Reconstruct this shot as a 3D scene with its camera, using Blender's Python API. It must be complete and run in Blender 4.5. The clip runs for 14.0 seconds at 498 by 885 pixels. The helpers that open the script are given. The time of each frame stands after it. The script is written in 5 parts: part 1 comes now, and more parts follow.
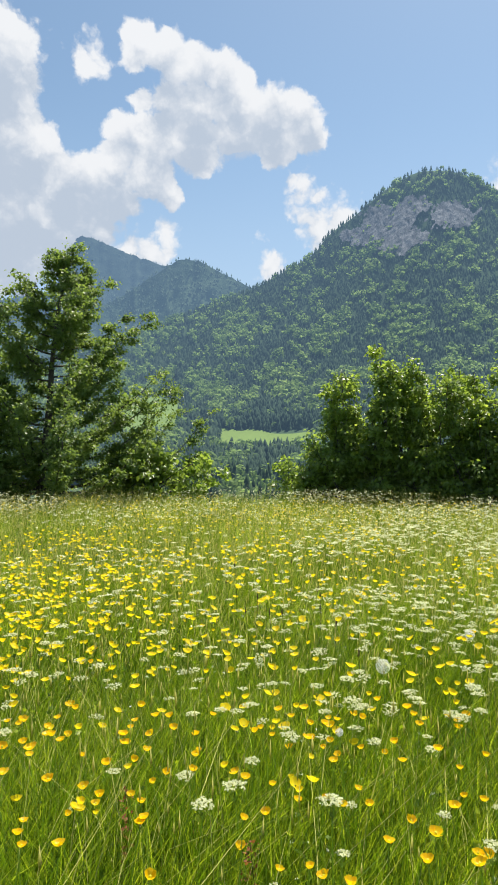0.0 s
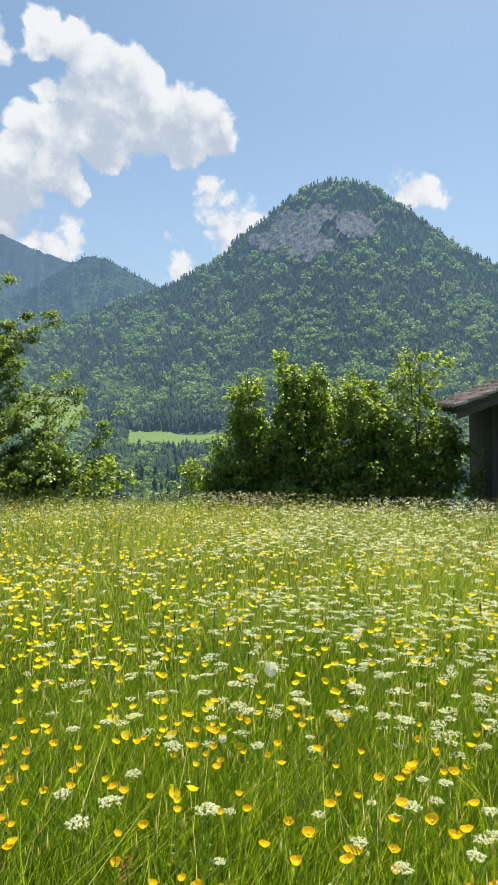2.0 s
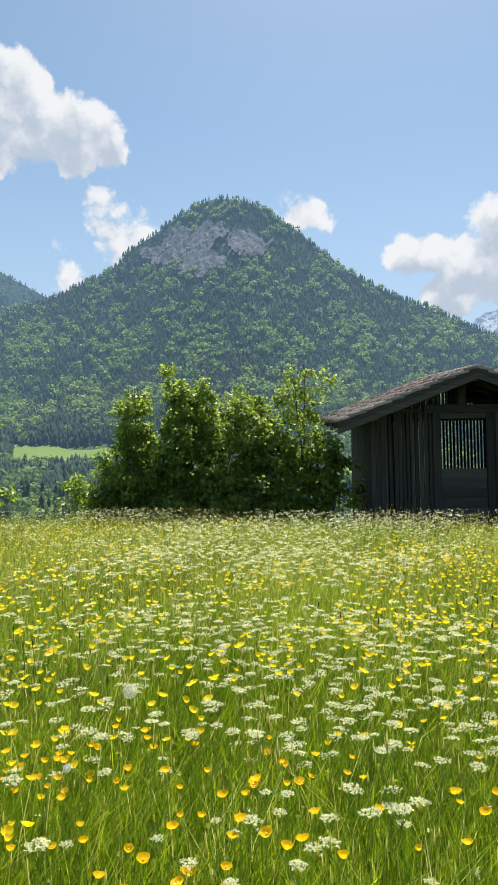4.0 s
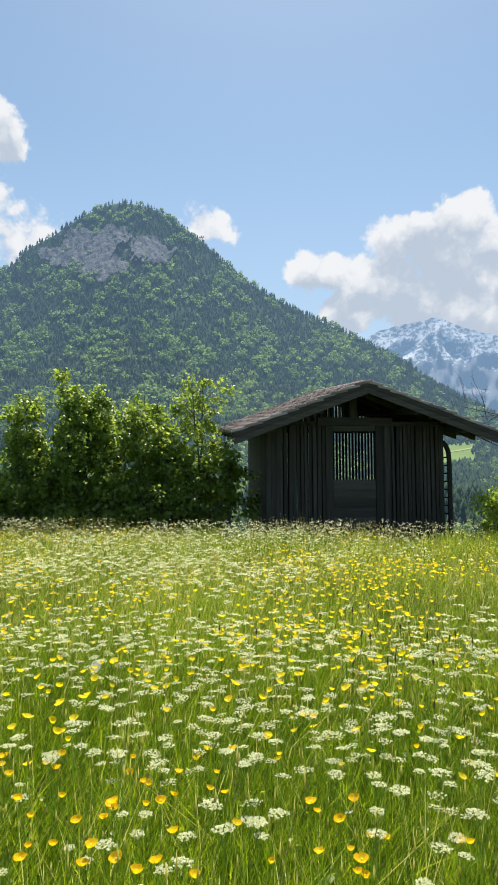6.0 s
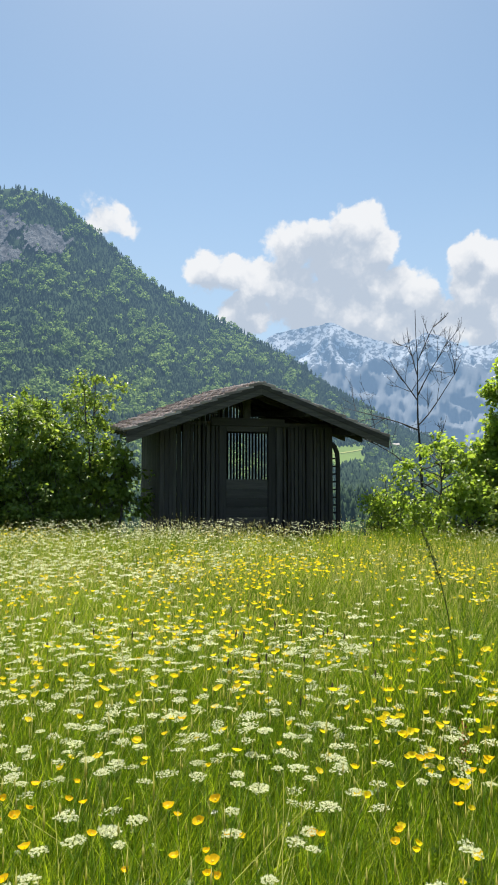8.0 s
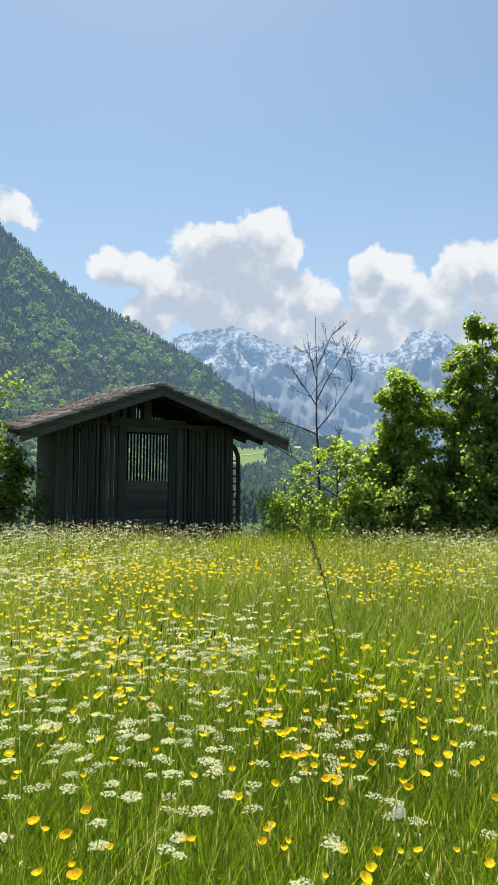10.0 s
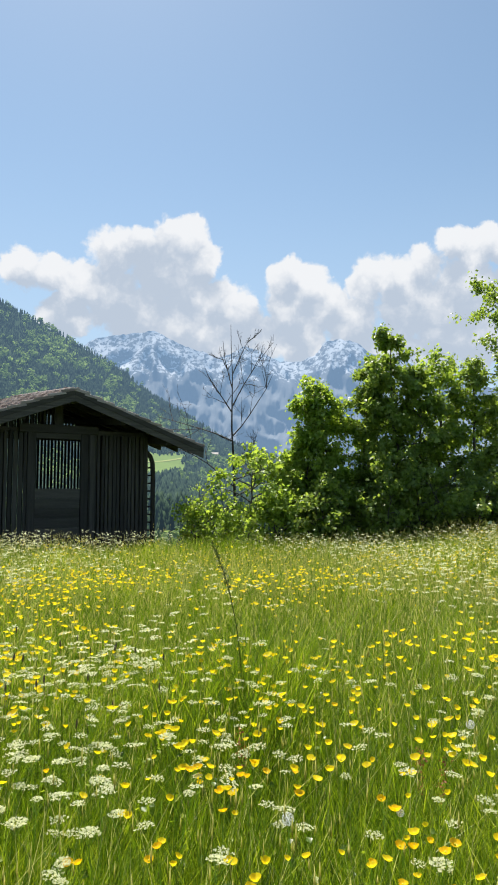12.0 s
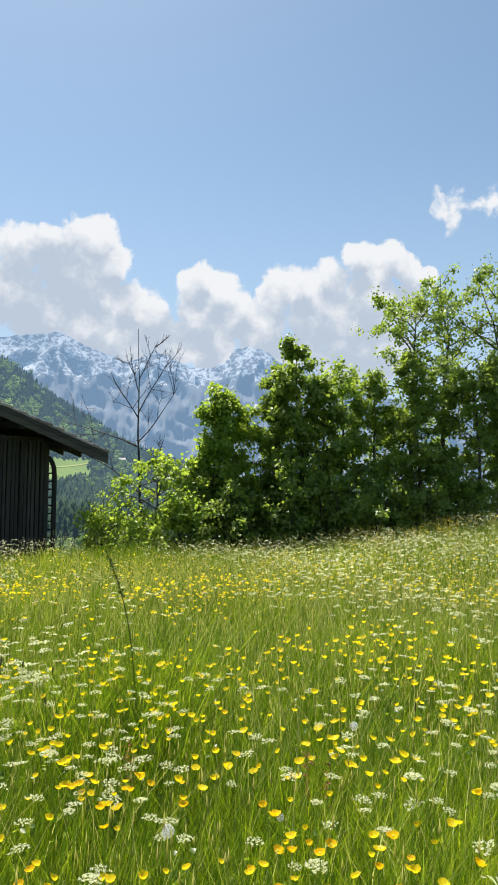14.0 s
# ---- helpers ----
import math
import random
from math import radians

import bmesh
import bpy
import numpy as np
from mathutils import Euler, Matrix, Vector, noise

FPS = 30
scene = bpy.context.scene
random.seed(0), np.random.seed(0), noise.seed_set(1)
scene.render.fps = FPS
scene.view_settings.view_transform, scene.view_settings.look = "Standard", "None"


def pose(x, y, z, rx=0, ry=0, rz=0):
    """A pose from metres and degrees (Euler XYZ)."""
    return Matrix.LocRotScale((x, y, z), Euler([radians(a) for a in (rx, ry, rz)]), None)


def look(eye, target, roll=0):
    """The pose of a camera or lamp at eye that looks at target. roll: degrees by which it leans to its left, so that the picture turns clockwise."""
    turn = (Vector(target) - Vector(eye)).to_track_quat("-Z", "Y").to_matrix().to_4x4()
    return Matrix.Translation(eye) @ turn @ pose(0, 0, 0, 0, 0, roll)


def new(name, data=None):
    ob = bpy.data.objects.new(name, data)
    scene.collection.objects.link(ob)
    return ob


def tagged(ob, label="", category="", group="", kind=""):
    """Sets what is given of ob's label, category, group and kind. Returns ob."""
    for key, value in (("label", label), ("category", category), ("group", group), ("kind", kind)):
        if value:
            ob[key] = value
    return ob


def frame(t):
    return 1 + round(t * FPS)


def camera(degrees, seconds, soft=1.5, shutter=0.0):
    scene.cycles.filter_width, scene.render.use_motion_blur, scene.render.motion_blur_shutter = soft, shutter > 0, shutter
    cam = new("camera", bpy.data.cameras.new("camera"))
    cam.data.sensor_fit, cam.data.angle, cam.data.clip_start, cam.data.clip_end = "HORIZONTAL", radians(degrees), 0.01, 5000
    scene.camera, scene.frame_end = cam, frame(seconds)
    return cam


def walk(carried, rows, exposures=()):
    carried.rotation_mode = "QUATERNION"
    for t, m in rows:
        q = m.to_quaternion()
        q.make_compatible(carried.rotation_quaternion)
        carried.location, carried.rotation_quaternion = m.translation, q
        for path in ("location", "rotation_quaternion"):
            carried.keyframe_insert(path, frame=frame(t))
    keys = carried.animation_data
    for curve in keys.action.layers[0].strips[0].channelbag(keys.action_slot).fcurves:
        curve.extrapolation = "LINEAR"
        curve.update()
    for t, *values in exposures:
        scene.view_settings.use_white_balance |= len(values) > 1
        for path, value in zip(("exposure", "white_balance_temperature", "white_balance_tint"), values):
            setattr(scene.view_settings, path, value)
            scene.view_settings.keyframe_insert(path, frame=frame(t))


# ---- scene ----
cam = camera(41.97, 14.0, 1.8)
PATH = [
    # seconds, x, y, z, yaw, pitch, roll
    (0.0, 0.0, 0.0, 1.15, 0.009, 1.793, 0.15),
    (0.5, 0.0167, 0.0015, 1.1541, -1.938, 1.712, 0.1),
    (1.0, 0.0281, 0.0002, 1.1596, -3.846, 1.707, 0.0),
    (1.5, 0.0419, -0.0018, 1.1644, -5.867, 1.773, -0.019),
    (2.0, 0.0595, -0.0026, 1.1653, -8.051, 1.94, 0.008),
    (2.5, 0.0876, -0.0103, 1.172, -10.388, 2.189, -0.017),
    (3.0, 0.1111, -0.0186, 1.1745, -12.755, 2.54, -0.294),
    (5.5, 0.2328, -0.0499, 1.1791, -24.185, 3.8, -0.451),
    (6.0, 0.243, -0.0551, 1.1845, -26.269, 3.868, -0.244),
    (6.5, 0.2666, -0.0673, 1.19, -28.486, 3.821, -0.171),
    (7.0, 0.2887, -0.0731, 1.1875, -30.762, 3.807, -0.119),
    (7.5, 0.3003, -0.0802, 1.19, -33.179, 3.833, 0.134),
    (8.0, 0.3079, -0.0865, 1.1917, -35.357, 3.782, 0.056),
    (8.5, 0.3193, -0.0945, 1.1954, -37.581, 3.759, 0.119),
    (9.0, 0.3303, -0.1023, 1.1964, -39.824, 3.752, 0.296),
    (11.5, 0.3841, -0.154, 1.2057, -49.282, 4.433, 0.072),
    (12.0, 0.3904, -0.1662, 1.2113, -51.133, 4.524, -0.05),
    (12.5, 0.3961, -0.1771, 1.2145, -53.151, 4.652, -0.101),
    (13.0, 0.4033, -0.1873, 1.2153, -55.093, 4.801, -0.066),
    (13.5, 0.4106, -0.2007, 1.2177, -57.093, 4.959, -0.048),
    (14.0, 0.417, -0.209, 1.2175, -59.198, 5.082, 0.05),
]
walk(cam, [(t, pose(x, y, z, 90 + pitch, 0, yaw) @ pose(0, 0, 0, 0, 0, roll)) for t, x, y, z, yaw, pitch, roll in PATH])

# ---- light ----
SUN_AZ, SUN_EL = 32.0, 63.0      # degrees to the right of +y, and above the horizon
scene.view_settings.exposure = 0.9


def heading(az, el):
    a, e = radians(az), radians(el)
    return Vector((math.sin(a) * math.cos(e), math.cos(a) * math.cos(e), math.sin(e)))


sun = new("sun", bpy.data.lights.new("sun", "SUN"))
sun.data.energy, sun.data.angle, sun.data.color = 5.0, radians(0.5), (1.0, 0.94, 0.84)
sun.matrix_world = look(heading(SUN_AZ, SUN_EL) * 100, (0, 0, 0))

# clouds: azimuth, elevation and radius of each puff, in degrees
CLOUD_MIDDLE = [(-9.9, 33.0, 2.0), (-7.4, 32.5, 2.2), (-4.9, 32.1, 2.0), (-2.6, 31.4, 2.0), (-1.3, 30.1, 2.0), (-7.3, 29.3, 2.2), (-4.8, 29.0, 2.5),
                (-9.6, 29.1, 1.2), (-10.8, 26.8, 2.2), (-7.8, 26.7, 2.5), (-4.8, 26.6, 3.0), (-1.3, 27.5, 2.7), (1.8, 28.1, 3.0), (4.3, 28.1, 2.5),
                (5.3, 27.0, 1.7), (2.3, 25.9, 1.7), (-8.8, 23.9, 2.5), (-7.2, 22.5, 1.5), (-11.7, 25.3, 1.5)]
CLOUD_WEST = [(-21.6, 30.9, 3.0), (-20.2, 29.7, 2.2), (-21.1, 28.1, 2.0), (-21.5, 25.0, 4.0), (-18.8, 24.2, 3.0), (-16.4, 22.8, 3.0), (-13.6, 22.7, 2.7),
              (-11.7, 22.0, 2.2), (-18.7, 20.4, 3.0), (-21.3, 18.8, 4.0), (-16.8, 18.5, 3.0), (-14.0, 19.6, 2.5), (-19.9, 16.0, 2.5), (-24.1, 28.3, 4.5), (-24.0, 21.8, 6.0)]
CLOUD_SMALL = [(-14.5, 31.5, 1.2), (4.8, 23.1, 1.2), (4.1, 24.0, 0.7), (6.1, 22.5, 0.8), (-8.9, 18.2, 1.7), (-7.2, 18.3, 1.1), (-10.1, 18.6, 1.2), (2.3, 17.1, 1.5),
               (5.8, 20.2, 1.5), (7.8, 20.8, 1.5), (6.8, 18.8, 1.5), (22.8, 22.0, 1.4), (21.9, 22.7, 1.1), (24.1, 21.7, 0.9), (76.7, 23.9, 1.0), (76.9, 22.8, 0.7), (80.5, 24.0, 0.9)]
CLOUD_PEAK = [(31.6, 18.2, 2.0), (33.6, 18.2, 1.7), (36.1, 17.7, 2.0), (39.2, 20.4, 2.2), (41.2, 20.8, 2.2), (44.2, 21.5, 2.2), (45.7, 21.9, 2.0), (46.8, 20.0, 1.6),
              (43.2, 18.9, 3.0), (39.2, 16.7, 3.0), (35.1, 15.3, 2.5), (45.6, 18.3, 2.5), (41.2, 15.2, 3.0), (45.1, 14.6, 3.0), (48.9, 17.1, 1.7), (50.3, 15.2, 2.5), (47.9, 13.5, 3.0)]
CLOUD_EAST = [(48.5, 17.2, 1.7), (50.5, 15.9, 2.0), (54.5, 18.9, 1.6), (56.6, 18.0, 1.7), (54.6, 16.1, 2.5), (58.6, 16.1, 2.2), (61.7, 18.5, 1.9), (64.2, 18.4, 1.7),
              (66.8, 19.3, 1.6), (69.3, 20.5, 1.7), (71.8, 20.4, 1.7), (73.2, 19.4, 1.5), (65.2, 16.0, 3.0), (69.7, 16.8, 3.0), (60.7, 14.7, 2.5), (68.2, 14.0, 2.5),
              (73.1, 16.6, 2.0), (75.1, 18.7, 1.0), (47.1, 13.9, 2.5), (52.1, 13.6, 2.2), (55.5, 13.8, 2.2), (63.5, 12.6, 2.4), (67.0, 11.6, 2.4), (71.0, 12.8, 2.6)]

world = bpy.data.worlds.new("sky")
scene.world = world
world.use_nodes = True
wn, wl = world.node_tree.nodes, world.node_tree.links
wn.clear()


def wnode(kind, **inputs):
    n = wn.new(kind)
    for k, v in inputs.items():
        n.inputs[int(k[1:])].default_value = v
    return n


def wmath(op, a, b=None, c=None):
    n = wn.new("ShaderNodeMath")
    n.operation = op
    for i, v in enumerate((a, b, c)):
        if v is None:
            continue
        if isinstance(v, (int, float)):
            n.inputs[i].default_value = v
        else:
            wl.new(v, n.inputs[i])
    return n.outputs[0]


sky = wn.new("ShaderNodeTexSky")
sky.sky_type, sky.sun_disc = "NISHITA", False
sky.sun_elevation, sky.sun_rotation = radians(SUN_EL), radians(SUN_AZ)
sky.altitude, sky.air_density, sky.dust_density, sky.ozone_density = 800.0, 1.0, 0.8, 0.4
coord = wn.new("ShaderNodeTexCoord")
ray = coord.outputs["Generated"]


def wnoise(scale, detail, rough, offset=(0, 0, 0)):
    mp = wn.new("ShaderNodeMapping")
    mp.inputs["Location"].default_value = offset
    wl.new(ray, mp.inputs["Vector"])
    n = wn.new("ShaderNodeTexNoise")
    n.inputs["Scale"].default_value, n.inputs["Detail"].default_value, n.inputs["Roughness"].default_value = scale, detail, rough
    wl.new(mp.outputs[0], n.inputs["Vector"])
    return n


# the puffs' edges are torn by a fine noise that shifts the direction looked up
warp = wnoise(26.0, 5.0, 0.62)
shift = wn.new("ShaderNodeVectorMath")
shift.operation = "MULTIPLY_ADD"
wl.new(warp.outputs["Color"], shift.inputs[0])
shift.inputs[1].default_value = (0.03, 0.03, 0.03)
sub = wn.new("ShaderNodeVectorMath")
sub.operation = "SUBTRACT"
wl.new(ray, sub.inputs[0])
sub.inputs[1].default_value = (0.015, 0.015, 0.015)
wl.new(sub.outputs[0], shift.inputs[2])


def puffs(vector):
    """How deep a direction lies inside the nearest puffs."""
    deep = None
    full = [(a, e, q * 0.86, 1.0) for a, e, q in CLOUD_MIDDLE] + [(*p, 1.0) for p in CLOUD_WEST + CLOUD_PEAK + CLOUD_EAST]
    for az, el, rad, body in full + [(*p, 0.34) for p in CLOUD_SMALL]:
        dist = wn.new("ShaderNodeVectorMath")
        dist.operation = "DISTANCE"
        wl.new(vector, dist.inputs[0])
        dist.inputs[1].default_value = heading(az, el)
        puff = wmath("MULTIPLY_ADD", dist.outputs["Value"], -body / radians(rad * (1.75 - 0.6 * body)), body)
        deep = puff if deep is None else wmath("SMOOTH_MAX", deep, puff, 0.18)
    return deep


field = puffs(shift.outputs[0])
# the same field looked up nearer the sun tells how much cloud shades this part
raised = wn.new("ShaderNodeVectorMath")
raised.operation = "ADD"
wl.new(shift.outputs[0], raised.inputs[0])
raised.inputs[1].default_value = (0.0, 0.0, 0.034)
shade = puffs(raised.outputs[0])
torn = wnoise(30.0, 8.0, 0.62, (3.1, 1.7, 0.4))
curls = wn.new("ShaderNodeTexVoronoi")
curls.feature = "SMOOTH_F1"
for socket, value in (("Scale", 24.0), ("Detail", 3.0), ("Roughness", 0.55), ("Smoothness", 0.35)):
    curls.inputs[socket].default_value = value
wl.new(shift.outputs[0], curls.inputs["Vector"])
dens = wmath("ADD", wmath("ADD", wmath("MULTIPLY", field, 1.2), wmath("MULTIPLY_ADD", torn.outputs["Fac"], 0.45, -0.22)), wmath("MULTIPLY_ADD", curls.outputs["Distance"], -0.5, 0.46))
cover = wn.new("ShaderNodeMapRange")
cover.interpolation_type = "SMOOTHSTEP"
cover.inputs["From Min"].default_value, cover.inputs["From Max"].default_value = 0.0, 0.3
wl.new(dens, cover.inputs["Value"])
# thick parts are greyer, thin edges catch the light
thick = wn.new("ShaderNodeMapRange")
thick.interpolation_type = "SMOOTHSTEP"
thick.inputs["From Min"].default_value, thick.inputs["From Max"].default_value = 0.08, 0.95
billow = wnoise(19.0, 6.0, 0.6, (0.3, 4.7, 1.4))
wl.new(wmath("ADD", wmath("ADD", shade, wmath("MULTIPLY_ADD", billow.outputs["Fac"], 0.7, -0.45)), wmath("MULTIPLY_ADD", curls.outputs["Distance"], 0.65, -0.3)), thick.inputs["Value"])
cloud_tone = wn.new("ShaderNodeMix")
cloud_tone.data_type = "RGBA"
CLOUD_LIT, CLOUD_GREY = (0.475, 0.485, 0.5, 1), (0.275, 0.318, 0.38, 1)
cloud_tone.inputs["A"].default_value, cloud_tone.inputs["B"].default_value = CLOUD_LIT, CLOUD_GREY
wl.new(thick.outputs[0], cloud_tone.inputs["Factor"])
SKY_STRENGTH = 0.088
scaled = wn.new("ShaderNodeMix")
scaled.data_type, scaled.blend_type = "RGBA", "MULTIPLY"
scaled.inputs["Factor"].default_value = 1.0
wl.new(cloud_tone.outputs["Result"], scaled.inputs["A"])
scaled.inputs["B"].default_value = (1 / SKY_STRENGTH, 1 / SKY_STRENGTH, 1 / SKY_STRENGTH, 1)
scaled.clamp_result = False
mixed = wn.new("ShaderNodeMix")
mixed.data_type = "RGBA"
wl.new(cover.outputs[0], mixed.inputs["Factor"])
clear = wn.new("ShaderNodeMix")
clear.data_type, clear.blend_type = "RGBA", "MULTIPLY"
clear.inputs["Factor"].default_value = 1.0
wl.new(sky.outputs[0], clear.inputs["A"])
clear.inputs["B"].default_value = (0.95, 1.0, 0.915, 1)
# bright haze low over the valley
height = wn.new("ShaderNodeSeparateXYZ")
wl.new(ray, height.inputs[0])
low = wn.new("ShaderNodeMapRange")
low.interpolation_type = "SMOOTHSTEP"
low.inputs["From Min"].default_value, low.inputs["From Max"].default_value = 0.52, 0.08
low.inputs["To Max"].default_value = 0.75
wl.new(height.outputs["Z"], low.inputs["Value"])
hazed = wn.new("ShaderNodeMix")
hazed.data_type = "RGBA"
wl.new(low.outputs[0], hazed.inputs["Factor"])
wl.new(clear.outputs["Result"], hazed.inputs["A"])
hazed.inputs["B"].default_value = (0.27 / SKY_STRENGTH, 0.345 / SKY_STRENGTH, 0.44 / SKY_STRENGTH, 1)
wl.new(hazed.outputs["Result"], mixed.inputs["A"])
wl.new(scaled.outputs["Result"], mixed.inputs["B"])
bg = wn.new("ShaderNodeBackground")
bg.inputs["Strength"].default_value = SKY_STRENGTH
wl.new(mixed.outputs["Result"], bg.inputs["Color"])
out = wn.new("ShaderNodeOutputWorld")
wl.new(bg.outputs[0], out.inputs["Surface"])


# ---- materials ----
HAZE_GLOW, HAZE_RANGE = (0.142, 0.232, 0.36), 4800.0     # haze painted onto far land, and metres in which the surface dims by 1 / e


def paint_haze(m, surface):
    """Paints haze onto far land: a blue emission mixed in, stronger with distance from the meadow."""
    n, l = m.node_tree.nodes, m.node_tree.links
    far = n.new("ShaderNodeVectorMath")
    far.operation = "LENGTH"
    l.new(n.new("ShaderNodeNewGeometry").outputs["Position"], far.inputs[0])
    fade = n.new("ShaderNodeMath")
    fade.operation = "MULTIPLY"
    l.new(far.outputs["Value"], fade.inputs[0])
    fade.inputs[1].default_value = -1 / HAZE_RANGE
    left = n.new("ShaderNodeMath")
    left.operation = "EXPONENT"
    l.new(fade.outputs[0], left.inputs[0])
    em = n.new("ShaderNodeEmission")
    em.inputs["Color"].default_value = (*HAZE_GLOW, 1)
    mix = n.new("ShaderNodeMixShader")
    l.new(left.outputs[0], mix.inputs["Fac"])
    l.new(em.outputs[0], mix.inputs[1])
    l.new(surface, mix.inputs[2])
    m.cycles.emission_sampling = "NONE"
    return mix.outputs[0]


def material(name, colors, scale=4.0, rough=0.7, bump=0.0, bump_scale=None, per=None, translucent=0.0, detail=5.0, stretch=(1, 1, 1), spread=0.6, specular=0.3, through_tint=(1.75, 1.7, 0.75), painted_haze=False):
    """A noise of two scales between the colours; per: 'island' or 'object' also shifts each piece."""
    m = bpy.data.materials.new(name)
    m.use_nodes = True
    n, l = m.node_tree.nodes, m.node_tree.links
    p = n["Principled BSDF"]
    p.inputs["Roughness"].default_value = rough
    p.inputs["Specular IOR Level"].default_value = specular
    tc = n.new("ShaderNodeTexCoord")
    mp = n.new("ShaderNodeMapping")
    mp.inputs["Scale"].default_value = stretch
    l.new(tc.outputs["Object"], mp.inputs["Vector"])
    big = n.new("ShaderNodeTexNoise")
    big.inputs["Scale"].default_value, big.inputs["Detail"].default_value = scale, detail
    l.new(mp.outputs[0], big.inputs["Vector"])
    fine = n.new("ShaderNodeTexNoise")
    fine.inputs["Scale"].default_value, fine.inputs["Detail"].default_value = scale * 9, 3.0
    l.new(mp.outputs[0], fine.inputs["Vector"])
    add = n.new("ShaderNodeMath")
    add.operation = "MULTIPLY_ADD"
    l.new(fine.outputs["Fac"], add.inputs[0])
    add.inputs[1].default_value = 0.45
    l.new(big.outputs["Fac"], add.inputs[2])
    fac = add.outputs[0]
    base = 0.72
    if per:
        src = n.new("ShaderNodeNewGeometry").outputs["Random Per Island"] if per == "island" else n.new("ShaderNodeObjectInfo").outputs["Random"]
        mix = n.new("ShaderNodeMath")
        mix.operation = "MULTIPLY_ADD"
        l.new(src, mix.inputs[0])
        mix.inputs[1].default_value = spread
        l.new(fac, mix.inputs[2])
        fac, base = mix.outputs[0], 0.72 + spread / 2
    ramp = n.new("ShaderNodeMapRange")
    half = 0.25 + (spread / 2 if per else 0)
    ramp.inputs["From Min"].default_value, ramp.inputs["From Max"].default_value = base - half, base + half
    l.new(fac, ramp.inputs["Value"])
    cr = n.new("ShaderNodeValToRGB")
    cr.color_ramp.elements[0].color = (*colors[0], 1)
    cr.color_ramp.elements[1].color = (*colors[-1], 1)
    for i, c in enumerate(colors[1:-1]):
        e = cr.color_ramp.elements.new((i + 1) / (len(colors) - 1))
        e.color = (*c, 1)
    l.new(ramp.outputs[0], cr.inputs["Fac"])
    l.new(cr.outputs["Color"], p.inputs["Base Color"])
    if bump:
        b = n.new("ShaderNodeBump")
        b.inputs["Strength"].default_value = bump
        b.inputs["Distance"].default_value = bump_scale or 0.01
        l.new(add.outputs[0], b.inputs["Height"])
        l.new(b.outputs[0], p.inputs["Normal"])
    last = p.outputs[0]
    if translucent:
        tr = n.new("ShaderNodeBsdfTranslucent")
        gain = n.new("ShaderNodeMix")
        gain.data_type, gain.blend_type = "RGBA", "MULTIPLY"
        gain.inputs["Factor"].default_value = 1.0
        l.new(cr.outputs["Color"], gain.inputs["A"])
        gain.inputs["B"].default_value = (*through_tint, 1)
        l.new(gain.outputs["Result"], tr.inputs["Color"])
        ms = n.new("ShaderNodeMixShader")
        ms.inputs["Fac"].default_value = translucent
        l.new(last, ms.inputs[1])
        l.new(tr.outputs[0], ms.inputs[2])
        last = ms.outputs[0]
    # far land gets its haze as emission in the material
    if painted_haze:
        last = paint_haze(m, last)
    l.new(last, n["Material Output"].inputs["Surface"])
    return m


